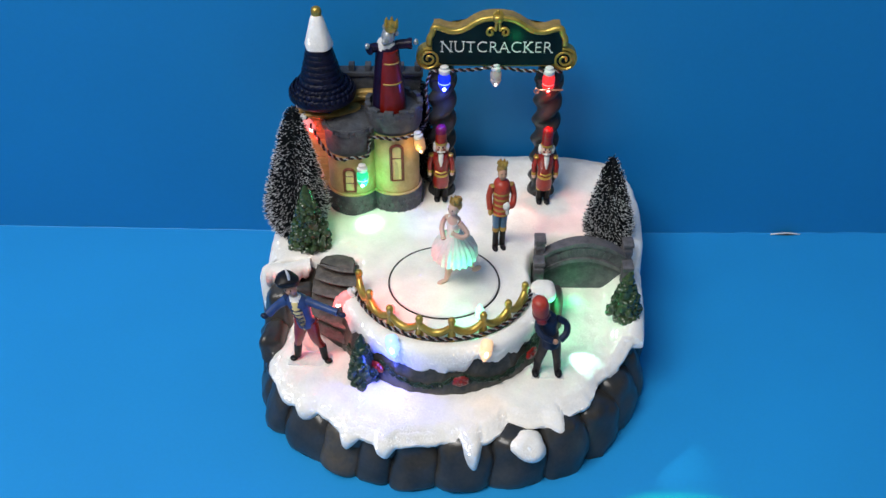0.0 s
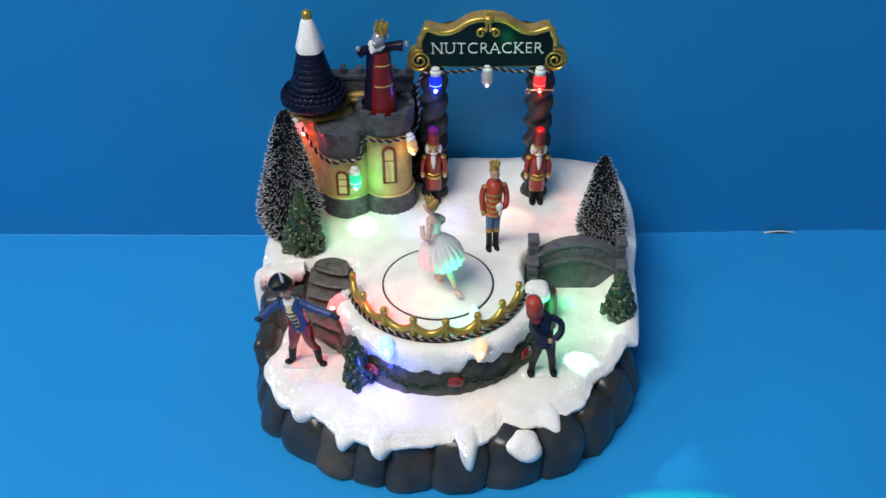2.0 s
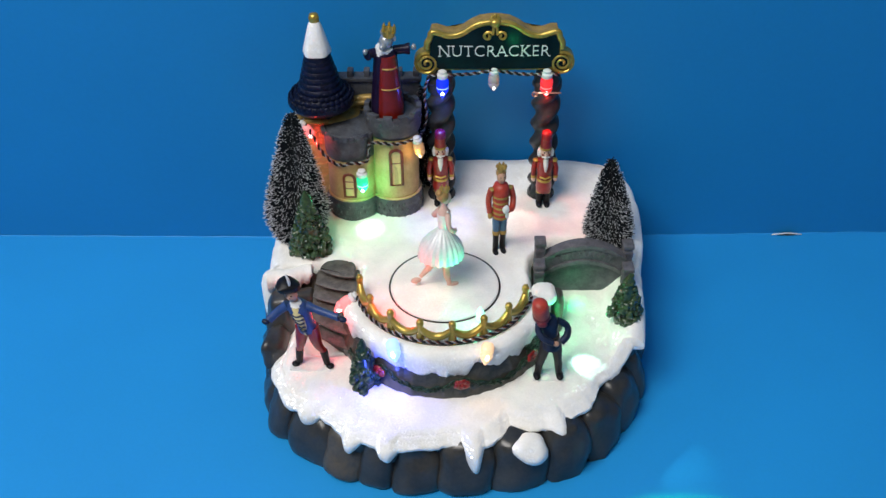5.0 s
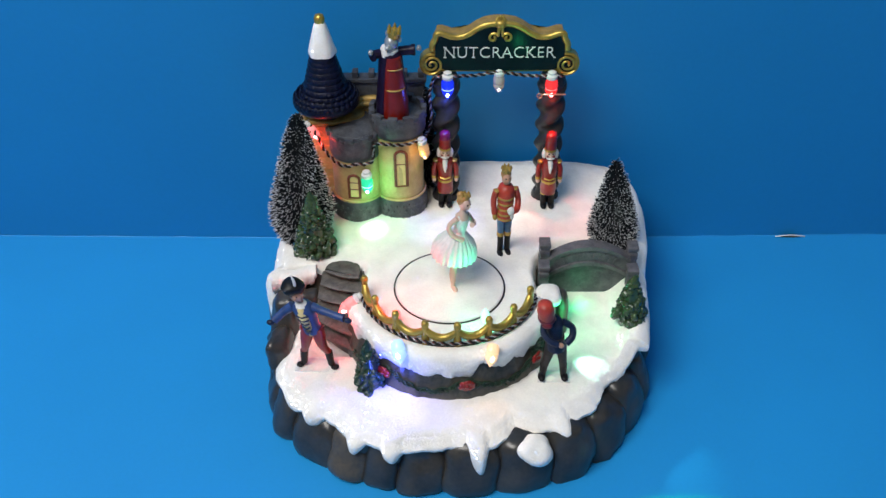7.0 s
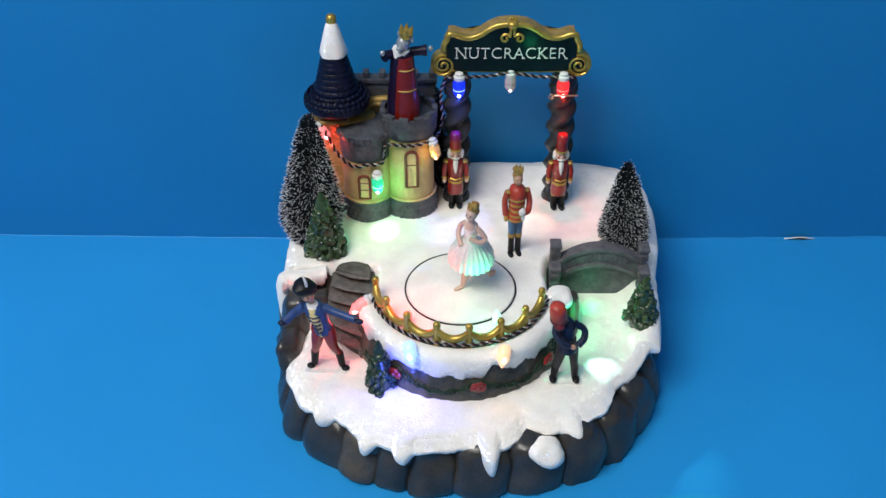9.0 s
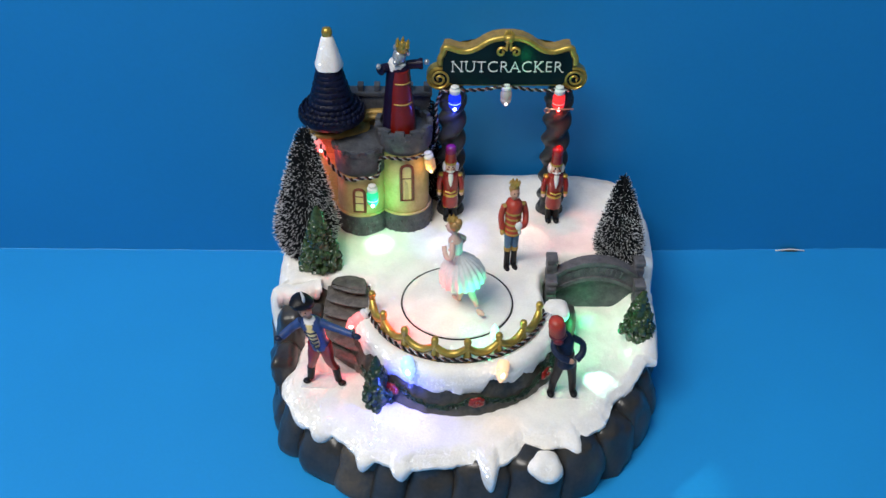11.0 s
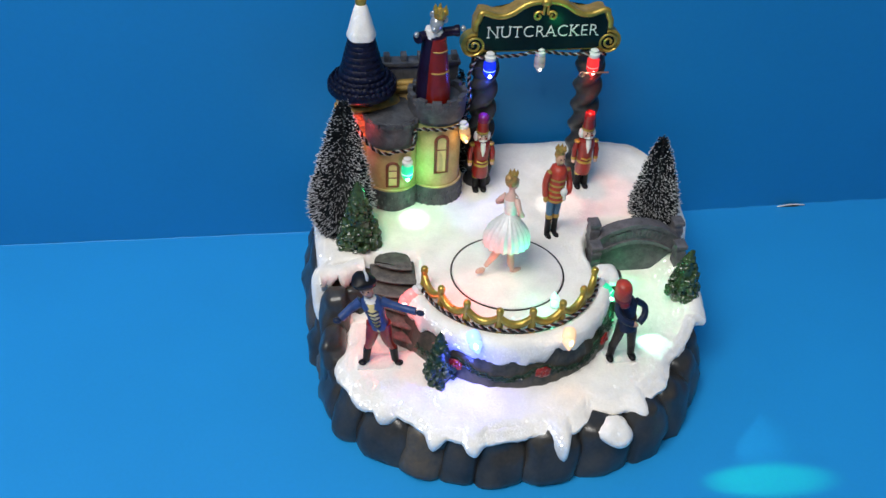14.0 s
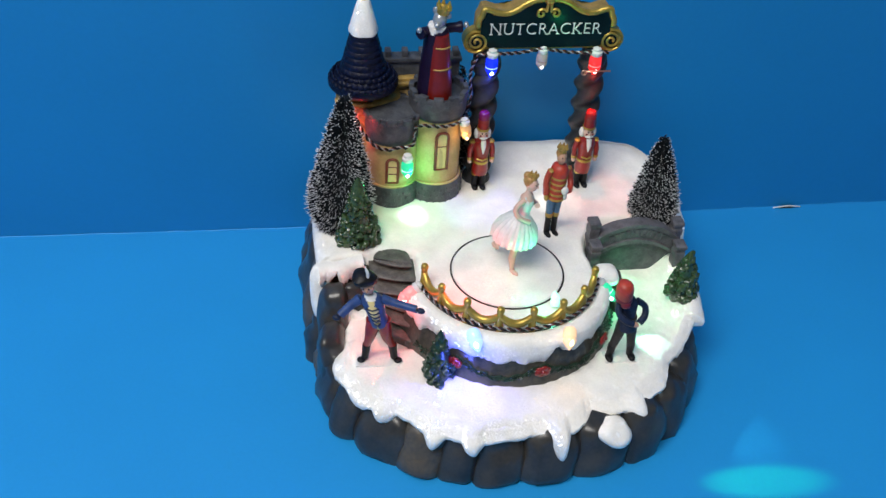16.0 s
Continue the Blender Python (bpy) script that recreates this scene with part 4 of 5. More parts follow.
    for row, (r, z) in enumerate(courses[:9]):
        count = int(r * 1500)
        for k in range(count):
            a = 2 * math.pi * (k + 0.5 * (row % 2) + rnd.uniform(-0.15, 0.15)) / count
            ball(bm, (0, 0, 0), (0.0010, 0.0023, 0.0020 * rnd.uniform(0.8, 1.15)), seg=8, rings=6, rough=0.3,
                 m=Matrix.Translation((cone[0] + (r - 0.0010) * math.cos(a), cone[1] + (r - 0.0010) * math.sin(a), z + 0.0014)) @ Matrix.Rotation(a, 4, "Z"))
    tagged(part("shingles", bm, NAVY, roof, "small rounded navy shingles"), kind="stuff")
    bm = bmesh.new()
    lathe(bm, [(0.0070, 0.1972), (0.0092, 0.1982), (0.0094, 0.1996), (0.0085, 0.2035), (0.0066, 0.2105), (0.0045, 0.2180), (0.0030, 0.2215), (0.0008, 0.2225)], (*cone, 0), seg=40, ripple=lambda a, k: 0.05 * math.sin(5 * a) * (1 if k < 3 else 0.2))
    part("roof_snow", bm, SNOW, ob, "snow cap on the cone roof")
    bm = bmesh.new()
    lathe(bm, [(0.0028, 0.2195), (0.0034, 0.2210), (0.0036, 0.2235), (0.0028, 0.2258), (0.0010, 0.2266)], (*cone, 0), seg=16)
    part("finial", bm, GOLD, ob, "gold ball finial")
    bm = bmesh.new()
    box(bm, (-0.048, 0.128, 0.1185), (0.064, 0.008, 0.096), bevel=0.0012)
    box(bm, (-0.048, 0.1275, 0.1670), (0.066, 0.011, 0.003), bevel=0.0008)
    curtain = part("curtain_wall", bm, STONE, ob, "grey crenellated back wall")
    for k in range(6):
        bm = bmesh.new()
        box(bm, (-0.077 + 0.0116 * k, 0.128, 0.1705), (0.0042, 0.007, 0.005), bevel=0.0008)
        part("merlon", bm, STONE, curtain)
    return ob


castle()
cl, cr = (-0.0648, 0.0945), (-0.0345, 0.0965)
cord = [(-0.0965, 0.092, 0.154), (-0.090, 0.085, 0.145), (-0.0845, 0.082, 0.1345)]
cord += [(cl[0] + 0.0205 * math.cos(radians(q)), cl[1] + 0.0205 * math.sin(radians(q)), 0.127 + 0.001 * (q % 3)) for q in (232, 255, 275, 292, 308)]
cord += [(-0.0515, 0.0805, 0.135), (-0.050, 0.080, 0.1415)]
cord += [(cr[0] + 0.0195 * math.cos(radians(q)), cr[1] + 0.0195 * math.sin(radians(q)), 0.1425) for q in (250, 270, 290, 310, 325)]
rope("twisted_cord", cord, 420, "dark and white twisted cord slung along the castle")


# ---- figurines: one plain mesh each ----
def crown(bm, c, r, h, mi, points=6):
    lathe(bm, [(r * 0.92, -h * 0.45), (r, 0), (r * 1.05, h * 0.35), (r * 0.6, h * 0.4)], c, seg=14, mi=mi)
    for k in range(points):
        a = 2 * math.pi * k / points
        lathe(bm, [(r * 0.34, 0), (r * 0.25, h * 0.4), (r * 0.05, h * 0.75)], (c[0] + r * 0.92 * math.cos(a), c[1] + r * 0.92 * math.sin(a), c[2] + h * 0.2), seg=6, mi=mi)


def nutcracker(at, glow):
    bm = bmesh.new()
    mats = [REDP, BLACK, GOLD, WHITEP, BLUSH, glow, DARKRED]
    for s in (-1, 1):
        tube(bm, [(s * 0.0032, 0.0005, 0.0015), (s * 0.0032, 0.0005, 0.0085), (s * 0.0030, 0.0005, 0.0115)], [0.0028, 0.0027, 0.0029], 1, 12)
        ball(bm, (s * 0.0033, -0.0022, 0.0016), (0.0027, 0.0046, 0.0017), 1)
        tube(bm, [(s * 0.0030, 0.0005, 0.0112), (s * 0.0030, 0.0005, 0.0132)], 0.0033, 2, 12)
        tube(bm, [(s * 0.0075, 0.0, 0.0375), (s * 0.0092, -0.0004, 0.032), (s * 0.0092, -0.001, 0.0265)], [0.0024, 0.0023, 0.0020], 0, 10)
        tube(bm, [(s * 0.0092, -0.001, 0.0268), (s * 0.0092, -0.001, 0.0248)], 0.0022, 2, 10)
        ball(bm, (s * 0.0092, -0.0014, 0.0235), (0.0019, 0.0021, 0.0021), 4)
        ball(bm, (s * 0.0077, 0.0, 0.0388), (0.0027, 0.0028, 0.0012), 2)
        ball(bm, (s * 0.0050, 0.0012, 0.0445), (0.0020, 0.0030, 0.0038), 3, rough=0.2)
        ball(bm, (s * 0.0016, -0.0048, 0.0472), 0.0006, 1, seg=6, rings=5)
        ball(bm, (s * 0.0026, -0.0044, 0.0452), (0.0009, 0.0006, 0.0008), 0, seg=6, rings=5)
    lathe(bm, [(0.0062, 0.0130), (0.0068, 0.0165), (0.0060, 0.0240), (0.0062, 0.0300), (0.0072, 0.0360), (0.0064, 0.0400), (0.003, 0.0415)], seg=20, mi=0)
    lathe(bm, [(0.0064, 0.0225), (0.0066, 0.0232), (0.0064, 0.0244), (0.005, 0.0244)], seg=20, mi=2)
    for k in range(1):
        tube(bm, [(-0.0045, -0.0058, 0.0275 + 0.004 * k), (0, -0.0074, 0.0268 + 0.004 * k), (0.0045, -0.0058, 0.0275 + 0.004 * k)], 0.0006, 2, 6)
    ball(bm, (0, 0, 0.0450), (0.0047, 0.0046, 0.0050), 4, seg=16, rings=10)
    ball(bm, (0, -0.0050, 0.0456), (0.0009, 0.0013, 0.0010), 4, seg=8, rings=6)
    tube(bm, [(0, -0.0052, 0.0420), (0, -0.0068, 0.0375), (0, -0.0070, 0.0325)], [0.0022, 0.0020, 0.0006], 3, 10)
    tube(bm, [(-0.0034, -0.0042, 0.0434), (0, -0.0056, 0.0438), (0.0034, -0.0042, 0.0434)], [0.0004, 0.0011, 0.0004], 3, 8)
    lathe(bm, [(0.0049, 0.0488), (0.0046, 0.0500), (0.0045, 0.0570)], seg=18, mi=0)
    lathe(bm, [(0.0050, 0.0486), (0.0051, 0.0498), (0.0046, 0.0500)], seg=18, mi=2)
    lathe(bm, [(0.0044, 0.0570), (0.0045, 0.0595), (0.0040, 0.0618), (0.002, 0.0628)], seg=18, mi=5)
    bm.transform(Matrix.Diagonal((0.86, 0.92, 1, 1)))
    return solid("nutcracker_figurine", bm, mats, at, "red-coated toy nutcracker soldier beside the arch, bulb light painted on his hat", "figurine", "nutcracker soldiers")


# hat tops are tinted and faintly emissive, painting the light of the bulbs above
nutcracker((-0.002, 0.0955, UP - 0.0003), bulb_material("violet_lit_hat", (0.15, 0.010, 0.05), (0.25, 0.05, 1), 0.02))
nutcracker((0.0725, 0.0935, UP - 0.0003), bulb_material("red_lit_hat", (0.26, 0.015, 0.015), (1, 0.05, 0.06), 0.03))


def prince():
    bm = bmesh.new()
    mats = [REDC, BLUET, BLACK, GOLD_DULL, SKIN, HAIR, WHITEP]
    for s in (-1, 1):
        tube(bm, [(s * 0.0031, 0.001, 0.0012), (s * 0.0031, 0.001, 0.012), (s * 0.0031, 0.001, 0.0155)], [0.0026, 0.0026, 0.0030], 2, 12)
        ball(bm, (s * 0.0036 - 0.0006, -0.0028, 0.0016), (0.0026, 0.0050, 0.0018), 2)
        tube(bm, [(s * 0.0031, 0.001, 0.0150), (s * 0.0031, 0.001, 0.0180)], 0.0033, 3, 12)
        tube(bm, [(s * 0.0031, 0.001, 0.0175), (s * 0.0032, 0.0008, 0.026), (s * 0.0030, 0.0, 0.0345)], [0.0029, 0.0035, 0.0040], 1, 14)
    lathe(bm, [(0.0070, 0.0305), (0.0072, 0.0340), (0.0064, 0.0400), (0.0070, 0.0480), (0.0076, 0.0530), (0.0060, 0.0565), (0.0028, 0.0580)], seg=22, mi=0)
    for z, r in ((0.0318, 0.0073), (0.0355, 0.0072), (0.0395, 0.0068), (0.0440, 0.0069), (0.0485, 0.0073)):
        lathe(bm, [(r - 0.001, z - 0.0010), (r + 0.0003, z - 0.0006), (r + 0.0003, z + 0.0006), (r - 0.001, z + 0.0010)], seg=22, mi=3)
    for s in (-1, 1):
        ball(bm, (s * 0.0080, 0, 0.0535), (0.0026, 0.0030, 0.0011), 3)
    tube(bm, curve_points([(-0.0084, 0, 0.0535), (-0.0104, 0.0008, 0.0450), (-0.0095, 0.0, 0.0350)], 6), 0.0026, 0, 10)
    ball(bm, (-0.0092, -0.0006, 0.0325), (0.0022, 0.0024, 0.0030), 3)
    tube(bm, curve_points([(0.0084, 0, 0.0535), (0.0108, -0.0006, 0.0455), (0.0085, -0.0065, 0.0405), (0.0040, -0.0088, 0.0405)], 8), 0.0026, 0, 10)
    ball(bm, (0.0024, -0.0092, 0.0408), (0.0034, 0.0022, 0.0030), 6, rough=0.25)
    ball(bm, (0.0034, -0.0090, 0.0360), (0.0016, 0.0014, 0.0030), 6, rough=0.25)
    tube(bm, [(0, 0, 0.0565), (0, 0, 0.0600)], 0.0021, 4, 10)
    ball(bm, (0, -0.0004, 0.0630), (0.0040, 0.0043, 0.0050), 4, seg=16, rings=10)
    ball(bm, (0, -0.0046, 0.0628), (0.0007, 0.0010, 0.0010), 4, seg=8, rings=6)
    for s in (-1, 1):
        ball(bm, (s * 0.0015, -0.0041, 0.0642), 0.00055, 2, seg=6, rings=5)
    ball(bm, (0, 0.0010, 0.0652), (0.0044, 0.0043, 0.0040), 5, seg=14, rings=8, rough=0.15)
    crown(bm, (0, 0.0004, 0.0690), 0.0040, 0.0036, 3, 7)
    bm.transform(Matrix.Diagonal((0.78, 0.84, 0.985, 1)))
    ob = solid("prince_figurine", bm, mats, (0.0385, 0.0400, 0.0785), "toy prince in red and gold coat with blue trousers and crown", "figurine")
    ob.rotation_euler = (0, 0, radians(12))
    return ob


prince()


def mouse_king():
    bm = bmesh.new()
    mats = [PURPLE, REDK, SILVER, GOLD, WHITEP, GOLD_DULL]
    lathe(bm, [(0.0132, 0.0), (0.0128, 0.012), (0.0108, 0.028), (0.0094, 0.042), (0.0088, 0.048), (0.0050, 0.0515)], seg=26, mi=0)
    lathe(bm, [(0.0112, 0.0002), (0.0106, 0.012), (0.0086, 0.028), (0.0072, 0.040), (0.0060, 0.047)], (0.0008, -0.0050, 0), seg=22, mi=1)
    for z, r in ((0.0235, 0.0091), (0.0385, 0.0073)):
        tube(bm, [(0.0008 + r * 1.02 * math.cos(q), -0.0050 + r * 1.04 * math.sin(q), z - 0.0008 * math.sin(q)) for q in (math.pi * (1.22 + 0.56 * k / 10) for k in range(11))], 0.0006, 5, 6)
    for s in (-1, 1):
        tube(bm, curve_points([(s * 0.0065, 0, 0.0475), (s * 0.0115, -0.001, 0.0480), (s * (0.0150 if s < 0 else 0.0190), -0.003, 0.0480 if s < 0 else 0.0485)], 8), [0.0034] * 7 + [0.0042, 0.0040], 0, 12)
        ball(bm, (s * (0.0160 if s < 0 else 0.0218), -0.0035, 0.0510 if s < 0 else 0.0495), (0.0020, 0.0020, 0.0022), 2, rough=0.2)
    bm.transform(spin(0, 0, 16))
    body = set(bm.verts)
    lathe(bm, [(0.0062, 0.0470), (0.0072, 0.0490), (0.0066, 0.0515), (0.0040, 0.0525)], (0, -0.0012, 0), seg=20, mi=4, ripple=lambda a, k: 0.06 * math.sin(9 * a))
    tube(bm, [(0, -0.0058, 0.0500), (0, -0.0078, 0.0465)], [0.0030, 0.0018], 4, 10)
    ball(bm, (0.001, -0.0010, 0.0565), (0.0052, 0.0056, 0.0055), 2, seg=16, rings=10)
    ball(bm, (0.002, -0.0062, 0.0548), (0.0026, 0.0040, 0.0024), 2, seg=12, rings=8)
    for s in (-1, 1):
        ball(bm, (0.001 + s * 0.0050, 0.0014, 0.0600), (0.0024, 0.0012, 0.0026), 2, seg=10, rings=8)
    crown(bm, (0.002, 0.0, 0.0635), 0.0050, 0.0058, 3, 6)
    pivot = Vector((0, 0, 0.0500))
    turn = Matrix.Translation(pivot) @ spin(0, 9, -30) @ Matrix.Translation(-pivot)
    bmesh.ops.transform(bm, matrix=turn, verts=[v for v in bm.verts if v not in body])
    bm.transform(Matrix.Diagonal((0.86, 0.92, 0.95, 1)))
    return solid("mouse_king_figurine", bm, mats, (-0.0378, 0.0965, 0.1573), "toy crowned mouse in red robe and dark cloak", "figurine")


mouse_king()


def plate(bm, mi, w, d):
    box(bm, (0, 0, -0.0004), (w, d, 0.0024), mi)


def dancer_in_blue():
    bm = bmesh.new()
    mats = [BLUEP, REDP, BLACK, YELLOW, SKIN, WHITEP, NAVYP]
    plate(bm, 5, 0.0270, 0.0120)
    for s, foot in ((-1, -0.0085), (1, 0.0105)):
        tube(bm, curve_points([(s * 0.0030, 0, 0.0345), (s * 0.0052, -0.0008, 0.0210), (foot * 0.85, 0, 0.0130)], 8), [0.0046, 0.0042, 0.0041, 0.0037, 0.0032, 0.0028, 0.0025, 0.0023, 0.0022], 1, 12)
        tube(bm, [(foot * 0.82, 0, 0.0140), (foot * 0.95, 0, 0.0030)], [0.0027, 0.0022], 2, 10)
        ball(bm, (foot + s * 0.0018, -0.0014, 0.0020), (0.0027, 0.0026, 0.0012), 2)
    lathe(bm, [(0.0056, 0.0320), (0.0062, 0.0345), (0.0054, 0.0390), (0.0066, 0.0470), (0.0070, 0.0510), (0.0045, 0.0545), (0.0022, 0.0555)], seg=20, mi=0)
    tube(bm, [(0, -0.0044, 0.0315), (0, -0.0046, 0.0400), (0, -0.0050, 0.0480), (0, -0.0036, 0.0530)], [0.0012, 0.0026, 0.0034, 0.0026], 3, 12)
    for k in range(5):
        z = 0.0370 + 0.0030 * k
        w = 0.0018 + 0.0005 * k
        tube(bm, [(-w, -0.0066, z), (0, -0.0080, z - 0.0003), (w, -0.0066, z)], 0.0006, 6, 6)
    lathe(bm, [(0.0040, 0.0520), (0.0046, 0.0535), (0.0030, 0.0560)], (0, -0.0008, 0), seg=14, mi=5)
    for s in (-1, 1):
        tube(bm, curve_points([(s * 0.0062, 0, 0.0515), (s * 0.0135, -0.0015, 0.0470 if s < 0 else 0.0495), (s * (0.0205 if s < 0 else 0.0255), -0.0045, 0.0420 if s < 0 else 0.0475)], 8), [0.0032, 0.0030, 0.0027, 0.0026, 0.0025, 0.0024, 0.0024, 0.0024, 0.0025], 0, 10)
        ball(bm, (s * (0.0230 if s < 0 else 0.0278), -0.0054, 0.0408 if s < 0 else 0.0470), (0.0026, 0.0020, 0.0018), 6)
    tube(bm, [(0, 0, 0.0545), (0, -0.0008, 0.0585)], 0.0019, 4, 10)
    ball(bm, (-0.0004, -0.0014, 0.0618), (0.0039, 0.0043, 0.0048), 4, seg=16, rings=10)
    ball(bm, (-0.0004, -0.0057, 0.0615), (0.0007, 0.0010, 0.0010), 4, seg=8, rings=6)
    for s in (-1, 1):
        ball(bm, (-0.0004 + s * 0.0015, -0.0052, 0.0630), 0.0005, 2, seg=6, rings=5)
    ball(bm, (-0.0004, 0.0000, 0.0640), (0.0043, 0.0043, 0.0034), 2, seg=14, rings=8)
    lathe(bm, [(0.0040, 0.0645), (0.0066, 0.0660), (0.0072, 0.0690), (0.0060, 0.0700), (0.0044, 0.0712), (0.0020, 0.0722)], (-0.0006, -0.0004, 0), seg=18, mi=2, ripple=lambda a, k: 0.13 * math.cos(3 * a + 0.4) if k in (1, 2) else 0)
    tube(bm, curve_points([(0.0022, -0.0036, 0.0700), (0.0030, -0.0036, 0.0740), (0.0026, -0.0030, 0.0785)], 6), [0.0007, 0.0009, 0.0010, 0.0010, 0.0009, 0.0007, 0.0004], 5, 8)
    for v in bm.verts:
        v.co.x -= 0.25 * max(0.0, v.co.z - 0.034)
    ob = solid("dancer_figurine", bm, mats, (-0.0855, -0.0390, 0.0467), "toy dancer in blue coat and black hat, arms spread wide", "figurine")
    ob.rotation_euler = (0, 0, radians(-6))
    return ob


dancer_in_blue()


def guard_in_red_hat():
    bm = bmesh.new()
    mats = [NAVYP, CHAR, BLACK, REDC, SKIN, WHITEP, DARKRED]
    plate(bm, 5, 0.0225, 0.0110)
    for s, foot in ((-1, -0.0078), (1, 0.0068)):
        tube(bm, curve_points([(s * 0.0030, 0, 0.0310), (s * 0.0048, 0, 0.0200), (foot * 0.92, 0, 0.0100)], 8), [0.0040, 0.0040, 0.0038, 0.0036, 0.0033, 0.0031, 0.0029, 0.0028, 0.0027], 1, 12)
        tube(bm, [(foot * 0.9, 0, 0.0120), (foot, 0, 0.0025)], [0.0029, 0.0023], 2, 10)
        ball(bm, (foot + s * 0.0006, -0.0020, 0.0026), (0.0027, 0.0044, 0.0017), 2)
    lathe(bm, [(0.0066, 0.0270), (0.0068, 0.0300), (0.0052, 0.0370), (0.0060, 0.0440), (0.0064, 0.0475), (0.0042, 0.0510), (0.002, 0.0520)], seg=20, mi=0)
    lathe(bm, [(0.0060, 0.0350), (0.0063, 0.0358), (0.0061, 0.0372), (0.005, 0.0374)], seg=20, mi=1)
    tube(bm, curve_points([(0.0062, 0, 0.0480), (0.0118, 0.001, 0.0425), (0.0112, -0.002, 0.0375), (0.0066, -0.0052, 0.0345)], 10), 0.0023, 0, 10)
    tube(bm, curve_points([(-0.0062, 0, 0.0480), (-0.0078, -0.004, 0.0430), (-0.0045, -0.0076, 0.0395), (0.0010, -0.0080, 0.0365)], 10), 0.0023, 0, 10)
    ball(bm, (0.0030, -0.0078, 0.0355), (0.0022, 0.0018, 0.0018), 4)
    tube(bm, [(0, -0.001, 0.0510), (-0.0030, -0.003, 0.0545)], 0.0021, 4, 10)
    ball(bm, (-0.0046, -0.0038, 0.0555), (0.0040, 0.0042, 0.0046), 4, seg=16, rings=10)
    ball(bm, (-0.0048, -0.0084, 0.0522), (0.0034, 0.0016, 0.0022), 6, seg=10, rings=8)
    lathe(bm, [(0.0048, -0.0025), (0.0055, 0.0), (0.0057, 0.0060), (0.0051, 0.0098), (0.0032, 0.0115), (0.001, 0.0119)], seg=20, mi=3, m=Matrix.Translation((-0.0048, -0.0040, 0.0570)) @ spin(12, 0, 0))
    lathe(bm, [(0.0050, -0.0038), (0.0058, -0.0030), (0.0058, -0.0008), (0.0052, 0.0)], seg=20, mi=6, m=Matrix.Translation((-0.0048, -0.0040, 0.0570)) @ spin(12, 0, 0))
    for v in bm.verts:
        v.co.x = 0.92 * v.co.x - 0.13 * max(0.0, v.co.z - 0.030)
    return solid("guard_figurine", bm, mats, (0.0675, -0.0490, 0.0462), "toy guard in dark navy with a tall red hat", "figurine")


guard_in_red_hat()


